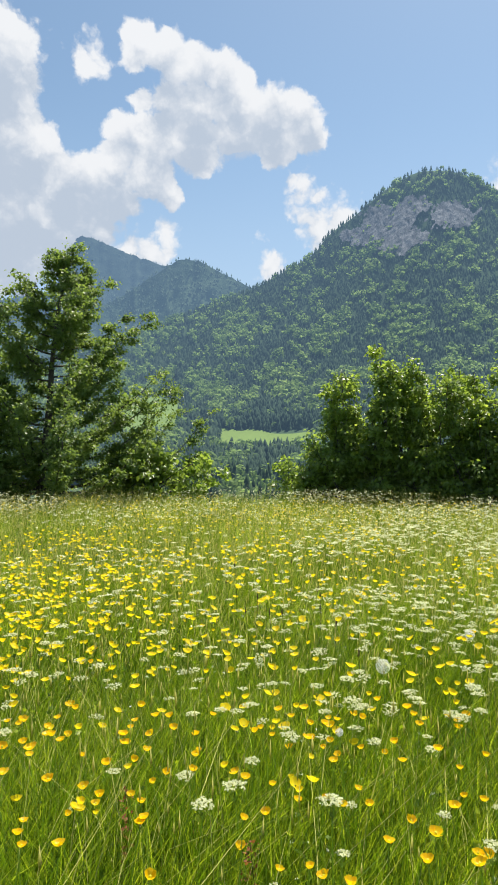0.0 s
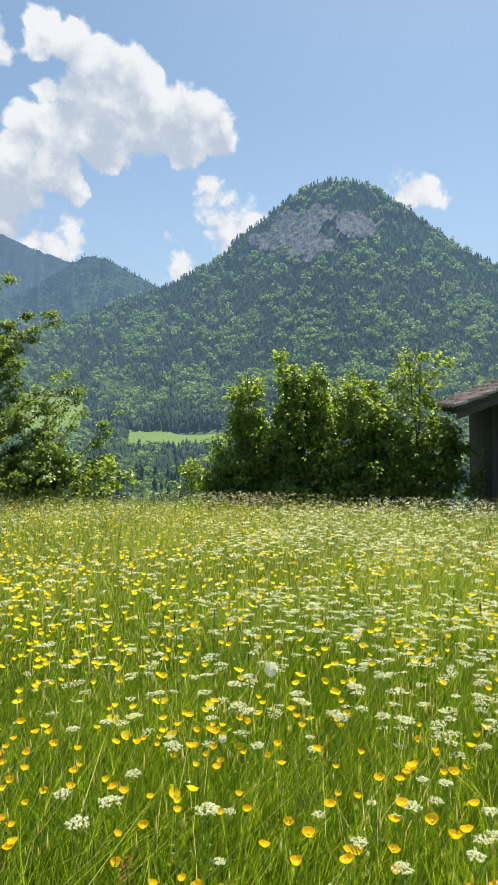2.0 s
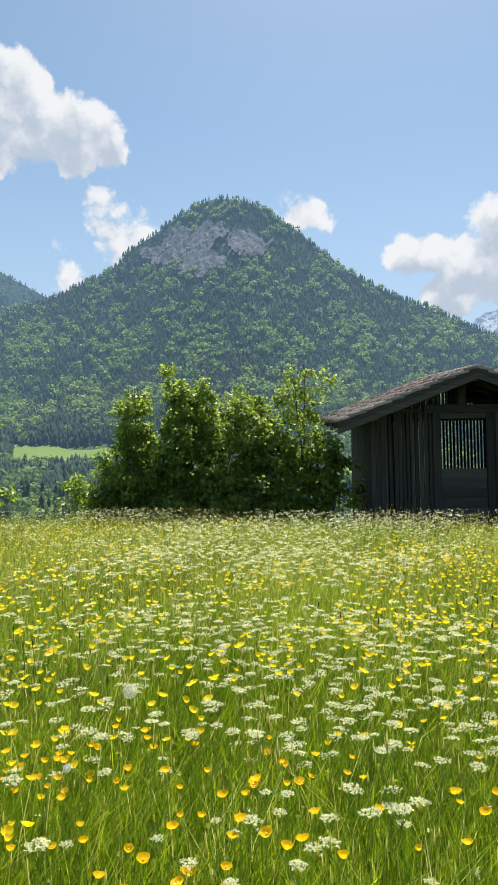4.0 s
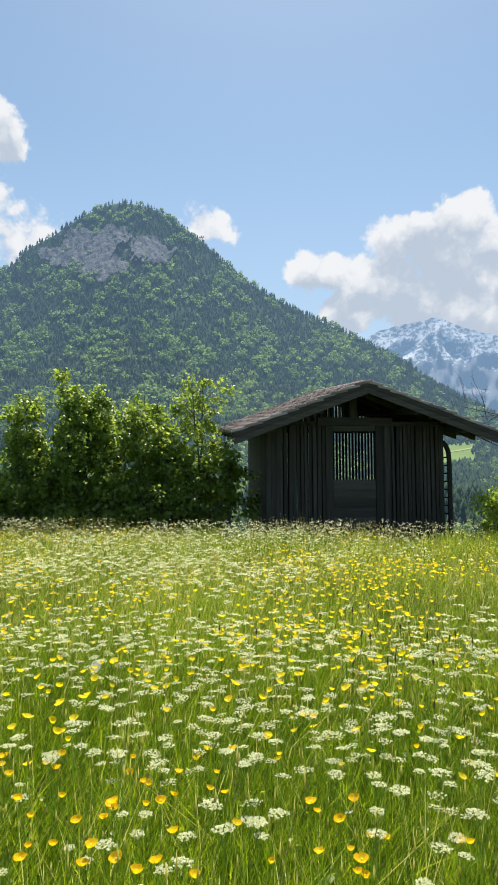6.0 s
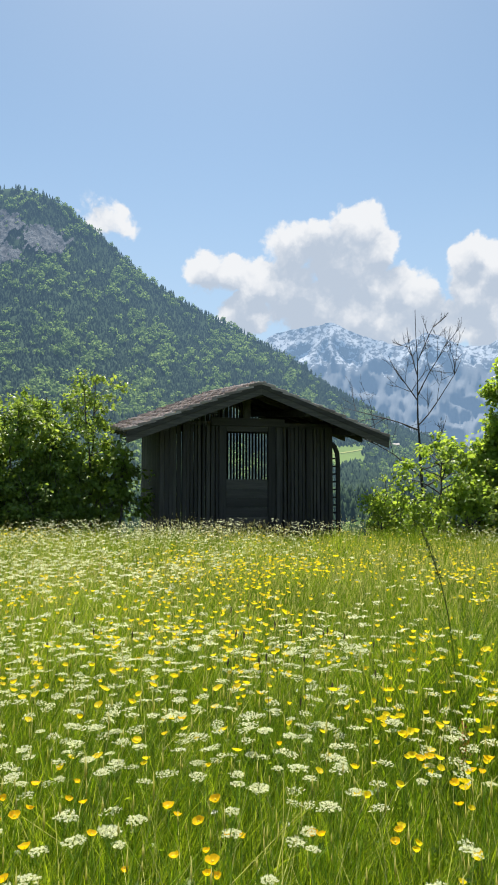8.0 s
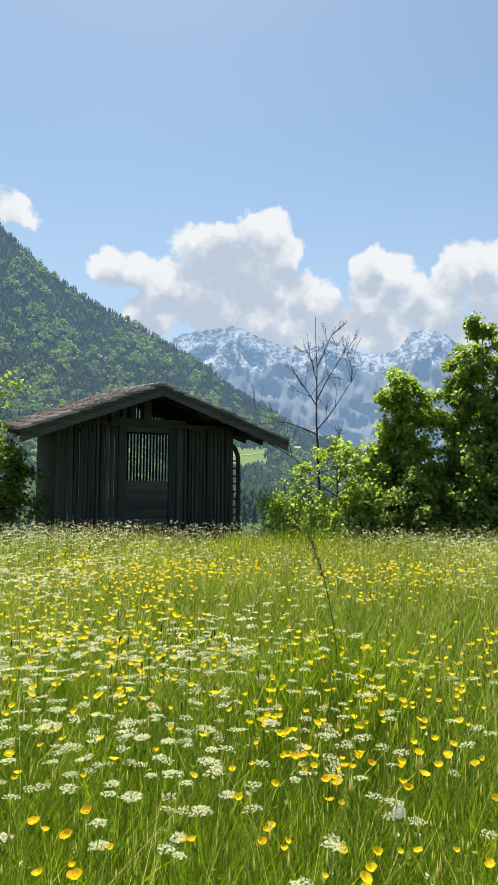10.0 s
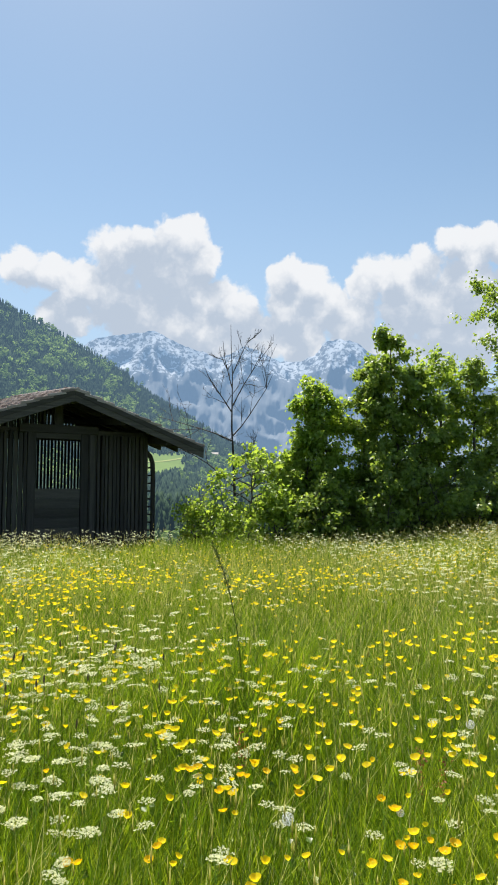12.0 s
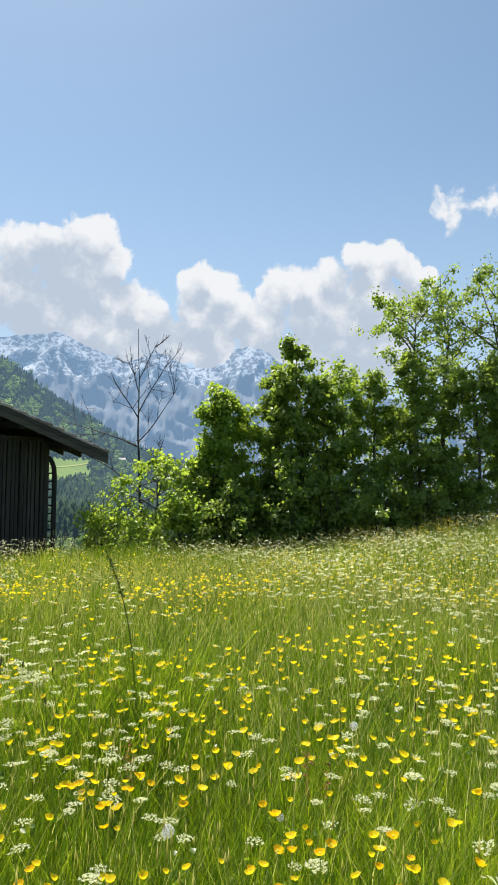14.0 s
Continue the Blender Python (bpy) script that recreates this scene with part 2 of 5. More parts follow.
M = {
    "soil": material("meadow_soil", [(0.03, 0.05, 0.012), (0.06, 0.09, 0.02), (0.09, 0.1, 0.035)], 6.0, 0.9, 0.6, 0.02),
    "floor": material("forest_floor", [(0.05, 0.08, 0.045), (0.07, 0.105, 0.055)], 0.05, 0.95, specular=0.0, painted_haze=True),
    "plaster": material("house_plaster", [(0.55, 0.54, 0.5), (0.7, 0.69, 0.65)], 0.5, 0.9),
    "tile": material("house_roof", [(0.3, 0.28, 0.27), (0.42, 0.4, 0.38)], 0.5, 0.8),
    "track": material("field_track", [(0.2, 0.25, 0.09), (0.26, 0.29, 0.12)], 0.05, 0.95),
    "pasture": material("pasture", [(0.12, 0.18, 0.04), (0.15, 0.22, 0.05)], 0.02, 0.95, specular=0.1, painted_haze=True),
    "conifer": material("spruce_wood", [(0.035, 0.06, 0.045), (0.062, 0.098, 0.066), (0.11, 0.16, 0.092)], 0.006, 0.95, per="island", translucent=0.45, specular=0.0, through_tint=(1.25, 1.3, 1.1), painted_haze=True),
    "broad": material("broadleaf_wood", [(0.08, 0.13, 0.055), (0.16, 0.235, 0.09), (0.27, 0.35, 0.13)], 0.006, 0.95, per="island", translucent=0.5, specular=0.0, through_tint=(1.3, 1.3, 0.95), painted_haze=True),
    "hazy": material("distant_wood", [(0.055, 0.085, 0.06), (0.075, 0.11, 0.075), (0.1, 0.14, 0.09)], 0.02, 0.95, per="island", painted_haze=True, specular=0.0),
    "rock": material("limestone", [(0.05, 0.053, 0.058), (0.13, 0.135, 0.145), (0.24, 0.245, 0.25)], 0.09, 0.95, 0.8, 5.0, stretch=(1, 1, 0.4), specular=0.05, painted_haze=True),
    "grass": material("grass_blades", [(0.02, 0.055, 0.003), (0.102, 0.18, 0.008), (0.42, 0.49, 0.05)], 0.7, 0.35, per="island", translucent=0.5, specular=0.5, spread=0.9),
    "leaf": material("leaves", [(0.105, 0.17, 0.036), (0.185, 0.27, 0.056), (0.29, 0.375, 0.09)], 0.8, 0.4, per="island", translucent=0.55, specular=0.55, through_tint=(1.65, 1.55, 0.85)),
    "leaf_light": material("light_leaves", [(0.14, 0.225, 0.038), (0.225, 0.325, 0.056), (0.33, 0.42, 0.09)], 0.8, 0.42, per="island", translucent=0.6, specular=0.5, through_tint=(1.65, 1.55, 0.85)),
    "bark": material("bark", [(0.05, 0.045, 0.035), (0.12, 0.105, 0.085)], 6.0, 0.9, 0.6, 0.01, stretch=(3, 3, 0.6)),
    "deadwood": material("dead_bark", [(0.03, 0.028, 0.026), (0.08, 0.072, 0.065)], 8.0, 0.9, 0.5, 0.01, stretch=(3, 3, 0.6)),
    "timber": material("weathered_timber", [(0.019, 0.0185, 0.017), (0.041, 0.0395, 0.035), (0.082, 0.077, 0.066)], 3.0, 0.8, 0.5, 0.004, per="object", stretch=(6, 6, 0.5), spread=0.6),
    "timber_x": material("weathered_boards", [(0.026, 0.025, 0.022), (0.053, 0.05, 0.044), (0.1, 0.093, 0.08)], 3.0, 0.8, 0.5, 0.004, per="object", stretch=(0.5, 6, 6), spread=0.6),
    "shingle": material("wood_shingles", [(0.12, 0.095, 0.083), (0.3, 0.25, 0.225), (0.54, 0.47, 0.44)], 5.0, 0.85, 0.6, 0.005, per="object", stretch=(0.8, 5, 5), spread=0.8),
    "petal": material("buttercup_petal", [(0.88, 0.47, 0.003), (0.95, 0.67, 0.007)], 20.0, 0.35, per="island", translucent=0.5, specular=0.4, through_tint=(1.08, 1.08, 1)),
    "petal_pale": material("pale_yellow_petal", [(0.82, 0.58, 0.006), (0.93, 0.79, 0.018)], 20.0, 0.45, per="island", translucent=0.5, specular=0.3, through_tint=(1.05, 1.08, 1)),
    "white": material("umbel_white", [(0.56, 0.58, 0.35), (0.78, 0.79, 0.57)], 20.0, 0.7, per="island", translucent=0.58, through_tint=(1.15, 1.15, 1.0)),
    "barge": material("barge_timber", [(0.022, 0.02, 0.016), (0.056, 0.051, 0.042), (0.13, 0.119, 0.1)], 4.0, 0.8, 0.6, 0.005, per="object", stretch=(0.4, 7, 7), spread=0.6),
    "needle": material("spruce_needles", [(0.02, 0.045, 0.02), (0.035, 0.07, 0.028)], 1.0, 0.6, per="island", translucent=0.2),
    "stalk": material("dark_stalk", [(0.06, 0.085, 0.018), (0.11, 0.14, 0.035)], 30.0, 0.6, translucent=0.2),
    "leaf_dark": material("dark_leaves", [(0.08, 0.135, 0.04), (0.135, 0.205, 0.055), (0.215, 0.295, 0.085)], 0.8, 0.45, per="island", translucent=0.52, specular=0.45, through_tint=(1.6, 1.5, 0.85)),
    "valley": material("valley_spruce", [(0.035, 0.06, 0.035), (0.055, 0.09, 0.045), (0.085, 0.13, 0.06)], 0.02, 0.95, per="island", translucent=0.4, specular=0.0, through_tint=(1.25, 1.3, 1.0), painted_haze=True),
    "seed": material("grass_seed", [(0.38, 0.38, 0.12), (0.56, 0.53, 0.25)], 20.0, 0.7, per="island", translucent=0.65, through_tint=(1.35, 1.35, 1.05)),
    "plantain": material("plantain_head", [(0.06, 0.045, 0.025), (0.13, 0.105, 0.06)], 60.0, 0.8),
    "sorrel": material("sorrel", [(0.2, 0.07, 0.03), (0.3, 0.13, 0.06)], 40.0, 0.7, per="island", translucent=0.3),
    "pappus": material("dandelion_pappus", [(0.75, 0.75, 0.73), (0.85, 0.85, 0.83)], 40.0, 0.8, translucent=0.5, through_tint=(1, 1, 1)),
    "pistil": material("buttercup_heart", [(0.5, 0.5, 0.02), (0.6, 0.6, 0.04)], 60.0, 0.6),
    "stem": material("flower_stem", [(0.17, 0.27, 0.045), (0.27, 0.38, 0.08)], 10.0, 0.5, translucent=0.5),
}


# ---- mesh tools ----
def fast(name, verts, faces, mat, smooth=False):
    """A mesh from arrays of vertices and of triangles or quads."""
    verts, faces = np.asarray(verts, np.float32), np.asarray(faces, np.int32)
    me = bpy.data.meshes.new(name)
    k = faces.shape[1]
    me.vertices.add(len(verts))
    me.vertices.foreach_set("co", verts.ravel())
    me.loops.add(faces.size)
    me.loops.foreach_set("vertex_index", faces.ravel())
    me.polygons.add(len(faces))
    me.polygons.foreach_set("loop_start", np.arange(0, faces.size, k, dtype=np.int32))
    if smooth:
        me.polygons.foreach_set("use_smooth", np.ones(len(faces), bool))
    me.update(calc_edges=True)
    me.materials.append(M[mat])
    return me


def part(name, me, parent=None, label="", m=None):
    ob = new(name, me)
    ob.parent = parent
    if m is not None:
        ob.matrix_basis = m
    if label:
        ob["label"] = label
    return ob


class Soup:
    """Gathers pieces of geometry for one mesh."""

    def __init__(self):
        self.v, self.f, self.n = [], [], 0

    def add(self, verts, faces):
        verts = np.asarray(verts, float)
        self.v.append(verts)
        self.f.append(np.asarray(faces, int) + self.n)
        self.n += len(verts)

    def mesh(self, name, mat, smooth=False):
        return fast(name, np.concatenate(self.v), np.concatenate(self.f), mat, smooth)


def repeat(verts, faces, mats, offsets):
    """Copies of one template: mats (N,3,3), offsets (N,3)."""
    v = np.einsum("nij,kj->nki", mats, np.asarray(verts, float)) + np.asarray(offsets)[:, None, :]
    k = len(verts)
    f = np.asarray(faces, int)[None] + (np.arange(len(offsets)) * k)[:, None, None]
    return v.reshape(-1, 3), f.reshape(-1, np.asarray(faces).shape[1])


def turned(yaw, sx=1.0, sz=1.0):
    """Turn matrices about z with scales."""
    yaw = np.asarray(yaw, float)
    c, s, o = np.cos(yaw), np.sin(yaw), np.zeros_like(yaw)
    sx, sz = np.broadcast_to(sx, yaw.shape), np.broadcast_to(sz, yaw.shape)
    return np.stack([np.stack([c * sx, -s * sx, o], -1), np.stack([s * sx, c * sx, o], -1), np.stack([o, o, sz], -1)], -2)


def tube(points, radii, sides=6):
    """A tapered tube along points, as vertices and quads."""
    P, Rr = np.asarray(points, float), np.asarray(radii, float)
    d = np.gradient(P, axis=0)
    d /= np.linalg.norm(d, axis=1)[:, None] + 1e-9
    ref = np.where(np.abs(d[:, 2:3]) > 0.9, np.array([[1.0, 0, 0]]), np.array([[0, 0, 1.0]]))
    u = np.cross(d, ref)
    u /= np.linalg.norm(u, axis=1)[:, None] + 1e-9
    w = np.cross(d, u)
    a = np.arange(sides) * 2 * np.pi / sides
    ring = P[:, None] + Rr[:, None, None] * (np.cos(a)[None, :, None] * u[:, None] + np.sin(a)[None, :, None] * w[:, None])
    n, i = len(P), np.arange(sides)
    q = [np.stack([k * sides + i, k * sides + (i + 1) % sides, (k + 1) * sides + (i + 1) % sides, (k + 1) * sides + i], -1) for k in range(n - 1)]
    return ring.reshape(-1, 3), np.concatenate(q)


def box(x0, y0, z0, x1, y1, z1, bevel=0.006):
    bm = bmesh.new()
    bmesh.ops.create_cube(bm, size=1)
    for v in bm.verts:
        v.co = Vector(((x0 + x1) / 2 + v.co.x * (x1 - x0), (y0 + y1) / 2 + v.co.y * (y1 - y0), (z0 + z1) / 2 + v.co.z * (z1 - z0)))
    if bevel:
        bmesh.ops.bevel(bm, geom=bm.edges[:], offset=bevel, segments=1, affect="EDGES")
    return bm


def finish(name, bm, mat, parent=None, label=""):
    me = bpy.data.meshes.new(name)
    bm.to_mesh(me)
    bm.free()
    me.materials.append(M[mat])
    return part(name, me, parent, label)


def smoothstep(a, b, x):
    t = np.clip((np.asarray(x, float) - a) / (np.asarray(b, float) - a), 0, 1)
    return t * t * (3 - 2 * t)


def wobble(x, y, s, seed=0.0):
    """A cheap smooth noise of the plane, -1 to 1."""
    x, y = np.asarray(x, float) * s + seed * 1.7, np.asarray(y, float) * s - seed * 2.3
    return (np.sin(x * 1.0 + 1.3 * np.sin(y * 0.7 + 0.5)) + np.sin(y * 1.3 + 1.1 * np.sin(x * 0.9)) + 0.6 * np.sin(2.3 * x - 1.7 * y + 0.8)) / 2.6


# ---- the land ----
CREST = [(-40, 5.0), (-25, 7.0), (-18, 8.5), (-12, 10.4), (-8, 12.0), (-4, 13.6), (0.2, 15.2), (2.9, 16.6), (5.7, 18.0), (7.0, 19.6), (9.4, 21.0), (11.4, 22.5), (13.4, 23.5), (14.7, 23.9),
         (16.5, 23.85), (18.4, 23.4), (20.1, 22.4), (22.0, 21.3), (23.8, 19.8), (25.9, 18.1), (29.2, 16.2), (32.0, 14.8), (35.1, 13.4), (37.7, 12.0), (40.0, 10.8), (42.2, 8.9), (45.4, 7.1), (47.1, 6.0), (48.9, 4.9), (56, 2.4), (70, 1.2), (90, 0.6)]
R_FOOT, R_CREST, EL_FOOT = 420.0, 1300.0, -2.0


def crest(az):
    return np.interp(az, [c[0] for c in CREST], [c[1] for c in CREST])


def land(r, az):
    """Height of the ground; az in degrees to the right of +y."""
    r, az = np.asarray(r, float), np.asarray(az, float)
    x, y = r * np.sin(np.radians(az)), r * np.cos(np.radians(az))
    front = smoothstep(-75, -45, az) * (1 - smoothstep(100, 130, az))
    z = 0.03 * wobble(x, y, 0.8) * smoothstep(1, 4, r)
    z = z + 0.42 * smoothstep(62, 84, az) * (1 - smoothstep(110, 150, az)) * smoothstep(6, 16, r)
    drop = -np.clip(r - 17.5 - 3.0 * smoothstep(40, 80, az), 0, None) * 0.27
    brow = np.interp(az, [-10, 5, 25, 60, 68, 80], [14.5, 13.4, 12.0, 11.4, 12.2, 17.0])
    z = z + front * (np.maximum(drop, -24) - 0.34 * smoothstep(brow, brow + 3.5, r))
    u = np.clip((r - R_FOOT) / (R_CREST - R_FOOT), 0, 1)
    el = EL_FOOT + (crest(az) - EL_FOOT) * u + 0.35 * wobble(az, r * 0.02, 0.5) * np.sin(np.pi * u)
    hill = r * np.tan(np.radians(el)) - np.clip(r - R_CREST, 0, None) * 0.75
    blend = smoothstep(240, R_FOOT, r)
    valley = z * (1 - blend) + np.maximum(hill, -24) * blend
    return np.where(r < 240, z, front * valley + (1 - front) * z)


def ground_sheet():
    rr = np.concatenate([np.linspace(0, 24, 40), np.geomspace(27, 420, 30), np.linspace(450, 1500, 60), np.geomspace(1600, 4700, 12)])
    aa = np.concatenate([np.arange(-50, 110, 0.8), np.arange(110, 310, 5)])
    A, Rr = np.meshgrid(aa, rr)
    Z = land(Rr, np.where(A > 180, A - 360, A))
    V = np.stack([Rr * np.sin(np.radians(A)), Rr * np.cos(np.radians(A)), Z], -1).reshape(-1, 3)
    n, m = len(rr), len(aa)
    i, j = np.meshgrid(np.arange(n - 1), np.arange(m), indexing="ij")
    F = np.stack([i * m + j, i * m + (j + 1) % m, (i + 1) * m + (j + 1) % m, (i + 1) * m + j], -1).reshape(-1, 4)[:, ::-1]
    me = fast("ground", V, F, "soil", True)
    me.materials.append(M["floor"])
    me.polygons.foreach_set("material_index", (Rr[:-1].ravel() > 60).astype(np.int32))
    return tagged(new("ground", me), "flat meadow ground falling to a wooded valley and mountain", "ground", kind="structure")


ground_sheet()


def r_of(az, el):
    return R_FOOT + (R_CREST - R_FOOT) * np.clip((el - EL_FOOT) / (crest(az) - EL_FOOT), 0, 1)


def place(r, az, lift=0.0):
    return np.stack([r * np.sin(np.radians(az)), r * np.cos(np.radians(az)), land(r, az) + lift], -1)


# pastures between the woods: azimuth from, to, elevation from, to
PASTURES = [(-11.5, -5.9, 2.9, 5.9), (-2.6, 6.0, 1.7, 3.0), (41.5, 45.6, 1.2, 3.6)]


def pasture(a0, a1, e0, e1):
    n = 24
    a = np.linspace(a0, a1, n)
    top = e1 + 0.25 * wobble(a, a, 1.3) - 0.5 * (a - a0) / (a1 - a0) * (a0 < 0)
    A, T = np.meshgrid(a, np.linspace(0, 1, 12))
    E = e0 + (top[None] - e0) * T
    V = place(r_of(A, E - 0.9 * (1 - T)), A, 1.5).reshape(-1, 3)
    i, j = np.meshgrid(np.arange(11), np.arange(n - 1), indexing="ij")
    F = np.stack([i * n + j, i * n + j + 1, (i + 1) * n + j + 1, (i + 1) * n + j], -1).reshape(-1, 4)
    return tagged(new("pasture", fast("pasture", V, F, "pasture", True)), "mown green pasture between dark woods", "pasture", kind="structure")


for p in PASTURES:
    pasture(*p)


def field_track():
    a = np.linspace(42.0, 45.4, 20)
    e = 2.75 + 0.12 * (a - 42.0)
    V = np.concatenate([place(r_of(a, e), a, 2.1), place(r_of(a, e + 0.09), a, 2.1)])
    F = [(i, i + 1, 21 + i, 20 + i) for i in range(19)]
    return tagged(new("field_track", fast("field_track", V, F, "track")), "pale track across the hillside pasture", "path", kind="structure")


field_track()


def in_cliff(az, el):
    """Whether a direction meets bare rock: a few overlapping faces with a ragged edge."""
    az, el = np.asarray(az, float), np.asarray(el, float)
    edge = 0.24 * wobble(az, el, 2.1, 1.0) + 0.26 * wobble(az, el, 5.3, 3.0) + 0.12 * wobble(az, el, 13.0, 7.0)
    hit = np.zeros(az.shape, bool)
    for a, e, ra, re in ((12.2, 20.0, 2.5, 1.5), (14.2, 21.2, 1.5, 0.8), (17.4, 20.3, 1.9, 0.95), (12.6, 18.4, 1.8, 0.9), (10.0, 19.3, 2.2, 0.75), (14.2, 18.7, 1.4, 0.6)):
        hit |= np.hypot((az - a) / ra, (el - e) / re) + edge < 1
    return hit


def cliff():
    n, m = 220, 120
    A, E = np.meshgrid(np.linspace(7.8, 20.6, n), np.linspace(16.0, 23.0, m))
    Rr = r_of(A, E)
    bulge = np.array([0.8 * noise.fractal((a * 1.6, e * 0.9, 2.0), 0.8, 2.1, 6) + 0.6 * abs(noise.noise((a * 3.4, e * 1.1, 5.0))) for a, e in zip(A.ravel(), E.ravel())]).reshape(A.shape)
    Rr = Rr - 16 - bulge * 6
    Z = Rr * np.tan(np.radians(E))
    V = np.stack([Rr * np.sin(np.radians(A)), Rr * np.cos(np.radians(A)), Z], -1).reshape(-1, 3)
    i, j = np.meshgrid(np.arange(m - 1), np.arange(n - 1), indexing="ij")
    F = np.stack([i * n + j, i * n + j + 1, (i + 1) * n + j + 1, (i + 1) * n + j], -1).reshape(-1, 4)
    keep = in_cliff(A[:-1, :-1].ravel(), E[:-1, :-1].ravel())
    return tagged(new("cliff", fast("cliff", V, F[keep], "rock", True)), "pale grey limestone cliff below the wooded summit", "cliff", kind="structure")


cliff()


def conifer_template(tiers, seed):
    rnd = random.Random(seed)
    S = Soup()
    for k in range(tiers):
        z0, z1 = 0.04 + 0.86 * k / tiers, min(1.0, 0.04 + 0.86 * (k + 1.75) / tiers)
        rad = 0.17 * (1 - k / tiers) ** 0.8 + 0.02
        a = np.arange(8) * np.pi / 4 + rnd.random() * 3
        rr = np.array([rad * (1.15 if i % 2 else 0.62) * rnd.uniform(0.75, 1.25) for i in range(8)])
        zz = np.array([z0 + rnd.uniform(-0.03, 0.03) for i in range(8)])
        V = np.concatenate([np.stack([rr * np.cos(a), rr * np.sin(a), zz], -1), [[rnd.uniform(-0.01, 0.01), 0, z1]]])
        S.add(V, [(i, (i + 1) % 8, 8) for i in range(8)])
    return np.concatenate(S.v), np.concatenate(S.f)


def blob_template(seed, sub=2):
    rnd = random.Random(seed)
    bm = bmesh.new()
    bmesh.ops.create_icosphere(bm, subdivisions=sub, radius=0.5)
    off = Vector((rnd.random() * 9, rnd.random() * 9, rnd.random() * 9))
    for v in bm.verts:
        k = 1 + 0.5 * noise.noise(v.co * 3.2 + off) + 0.35 * noise.noise(v.co * 8 + off)
        v.co = Vector((v.co.x * 0.62 * k, v.co.y * 0.62 * k, 0.5 + v.co.z * 0.95 * k))
    V = np.array([v.co[:] for v in bm.verts])
    F = np.array([[v.index for v in f.verts] for f in bm.faces])
    bm.free()
    return V, F


def leafy_template(seed, leaves, size):
    """A crown of loose leaf clumps on a short stem, for trees far off."""
    rnd = random.Random(seed)
    V, F = [], []
    lobes = [(rnd.gauss(0, 0.13), rnd.gauss(0, 0.13), rnd.uniform(0.3, 0.85), rnd.uniform(0.13, 0.22)) for k in range(7)]
    for k in range(leaves):
        x, y, z, q = lobes[k % 7]
        d = Vector((rnd.gauss(0, 1), rnd.gauss(0, 1), rnd.gauss(0, 1))).normalized()
        c = Vector((x, y, z)) + d * q
        u = d.orthogonal().normalized() * size * rnd.uniform(0.6, 1.3)
        w = (d + Vector((rnd.gauss(0, 0.5), rnd.gauss(0, 0.5), 0.3))).cross(u).normalized() * size * rnd.uniform(0.6, 1.2)
        n0 = len(V)
        V += [c - u, c + w, c + u + d * size * 0.3, c - w]
        F += [(n0, n0 + 1, n0 + 2), (n0, n0 + 2, n0 + 3)]
    return np.array([v[:] for v in V]), np.array(F)


def woods(name, label, mat, templates, spots, heights, seed, wide=1.0, smooth=False):
    rnd = np.random.RandomState(seed)
    S = Soup()
    pick = rnd.randint(0, len(templates), len(spots))
    for k, (v, f) in enumerate(templates):
        s = pick == k
        if s.any():
            h = heights[s]
            S.add(*repeat(v, f, turned(rnd.rand(s.sum()) * 6.3, h * wide * rnd.uniform(0.75, 1.3, s.sum()), h), spots[s]))
    return tagged(new(name, S.mesh(name, mat, smooth)), label, "forest", kind="stuff")


def scatter_mountain(count, seed):
    rnd = np.random.RandomState(seed)
    az = rnd.uniform(-24, 54, count)
    u = rnd.rand(count) ** 0.9
    el = EL_FOOT + (crest(az) - EL_FOOT) * u
    ok = ~in_cliff(az, el - 0.15) | (rnd.rand(count) < 0.3)
    for a0, a1, e0, e1 in PASTURES:
        ja, je = az + 0.3 * wobble(az, el, 6.0, 1.0), el + 0.12 * wobble(az, el, 7.0, 4.0)
        slant = 1.3 * np.clip((ja - a0) / (a1 - a0), 0, 1) * (a0 > 30)
        ok &= ~((ja > a0) & (ja < a1 - 0.2) & (je > e0 - 0.75 + slant) & (je < e1 - 0.05))
    return az[ok], el[ok], rnd


CONES = [conifer_template(3, s) for s in range(6)]
SPIRES = [conifer_template(2, 40 + s) for s in range(6)]
TALL = [conifer_template(6, 20 + s) for s in range(4)]
BLOBS = [leafy_template(s, 150, 0.07) for s in range(6)]
ROUND = [leafy_template(10 + s, 56, 0.11) for s in range(8)]
LUMPS = [leafy_template(30 + s, 28, 0.14) for s in range(8)]
az, el, rnd = scatter_mountain(60000, 11)
r = r_of(az, el)
leafy = 0.9 * wobble(az, el, 0.9, 2.0) + 0.9 * wobble(az, el, 2.9, 5.0) + rnd.normal(0, 0.5, len(az)) > 0.7 + 0.5 * smoothstep(38, 46, az)
spots = place(r, az, -1.0)
near = r < 760
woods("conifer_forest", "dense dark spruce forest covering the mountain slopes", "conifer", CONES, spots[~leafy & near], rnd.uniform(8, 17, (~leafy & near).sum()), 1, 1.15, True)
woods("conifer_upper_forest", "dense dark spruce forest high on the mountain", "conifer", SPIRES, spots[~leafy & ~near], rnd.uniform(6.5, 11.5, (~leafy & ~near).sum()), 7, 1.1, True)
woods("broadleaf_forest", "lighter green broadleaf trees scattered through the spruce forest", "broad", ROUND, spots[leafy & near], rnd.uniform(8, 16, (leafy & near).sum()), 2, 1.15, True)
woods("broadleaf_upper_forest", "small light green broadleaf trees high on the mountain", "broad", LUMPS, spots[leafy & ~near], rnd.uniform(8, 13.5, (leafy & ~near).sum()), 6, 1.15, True)
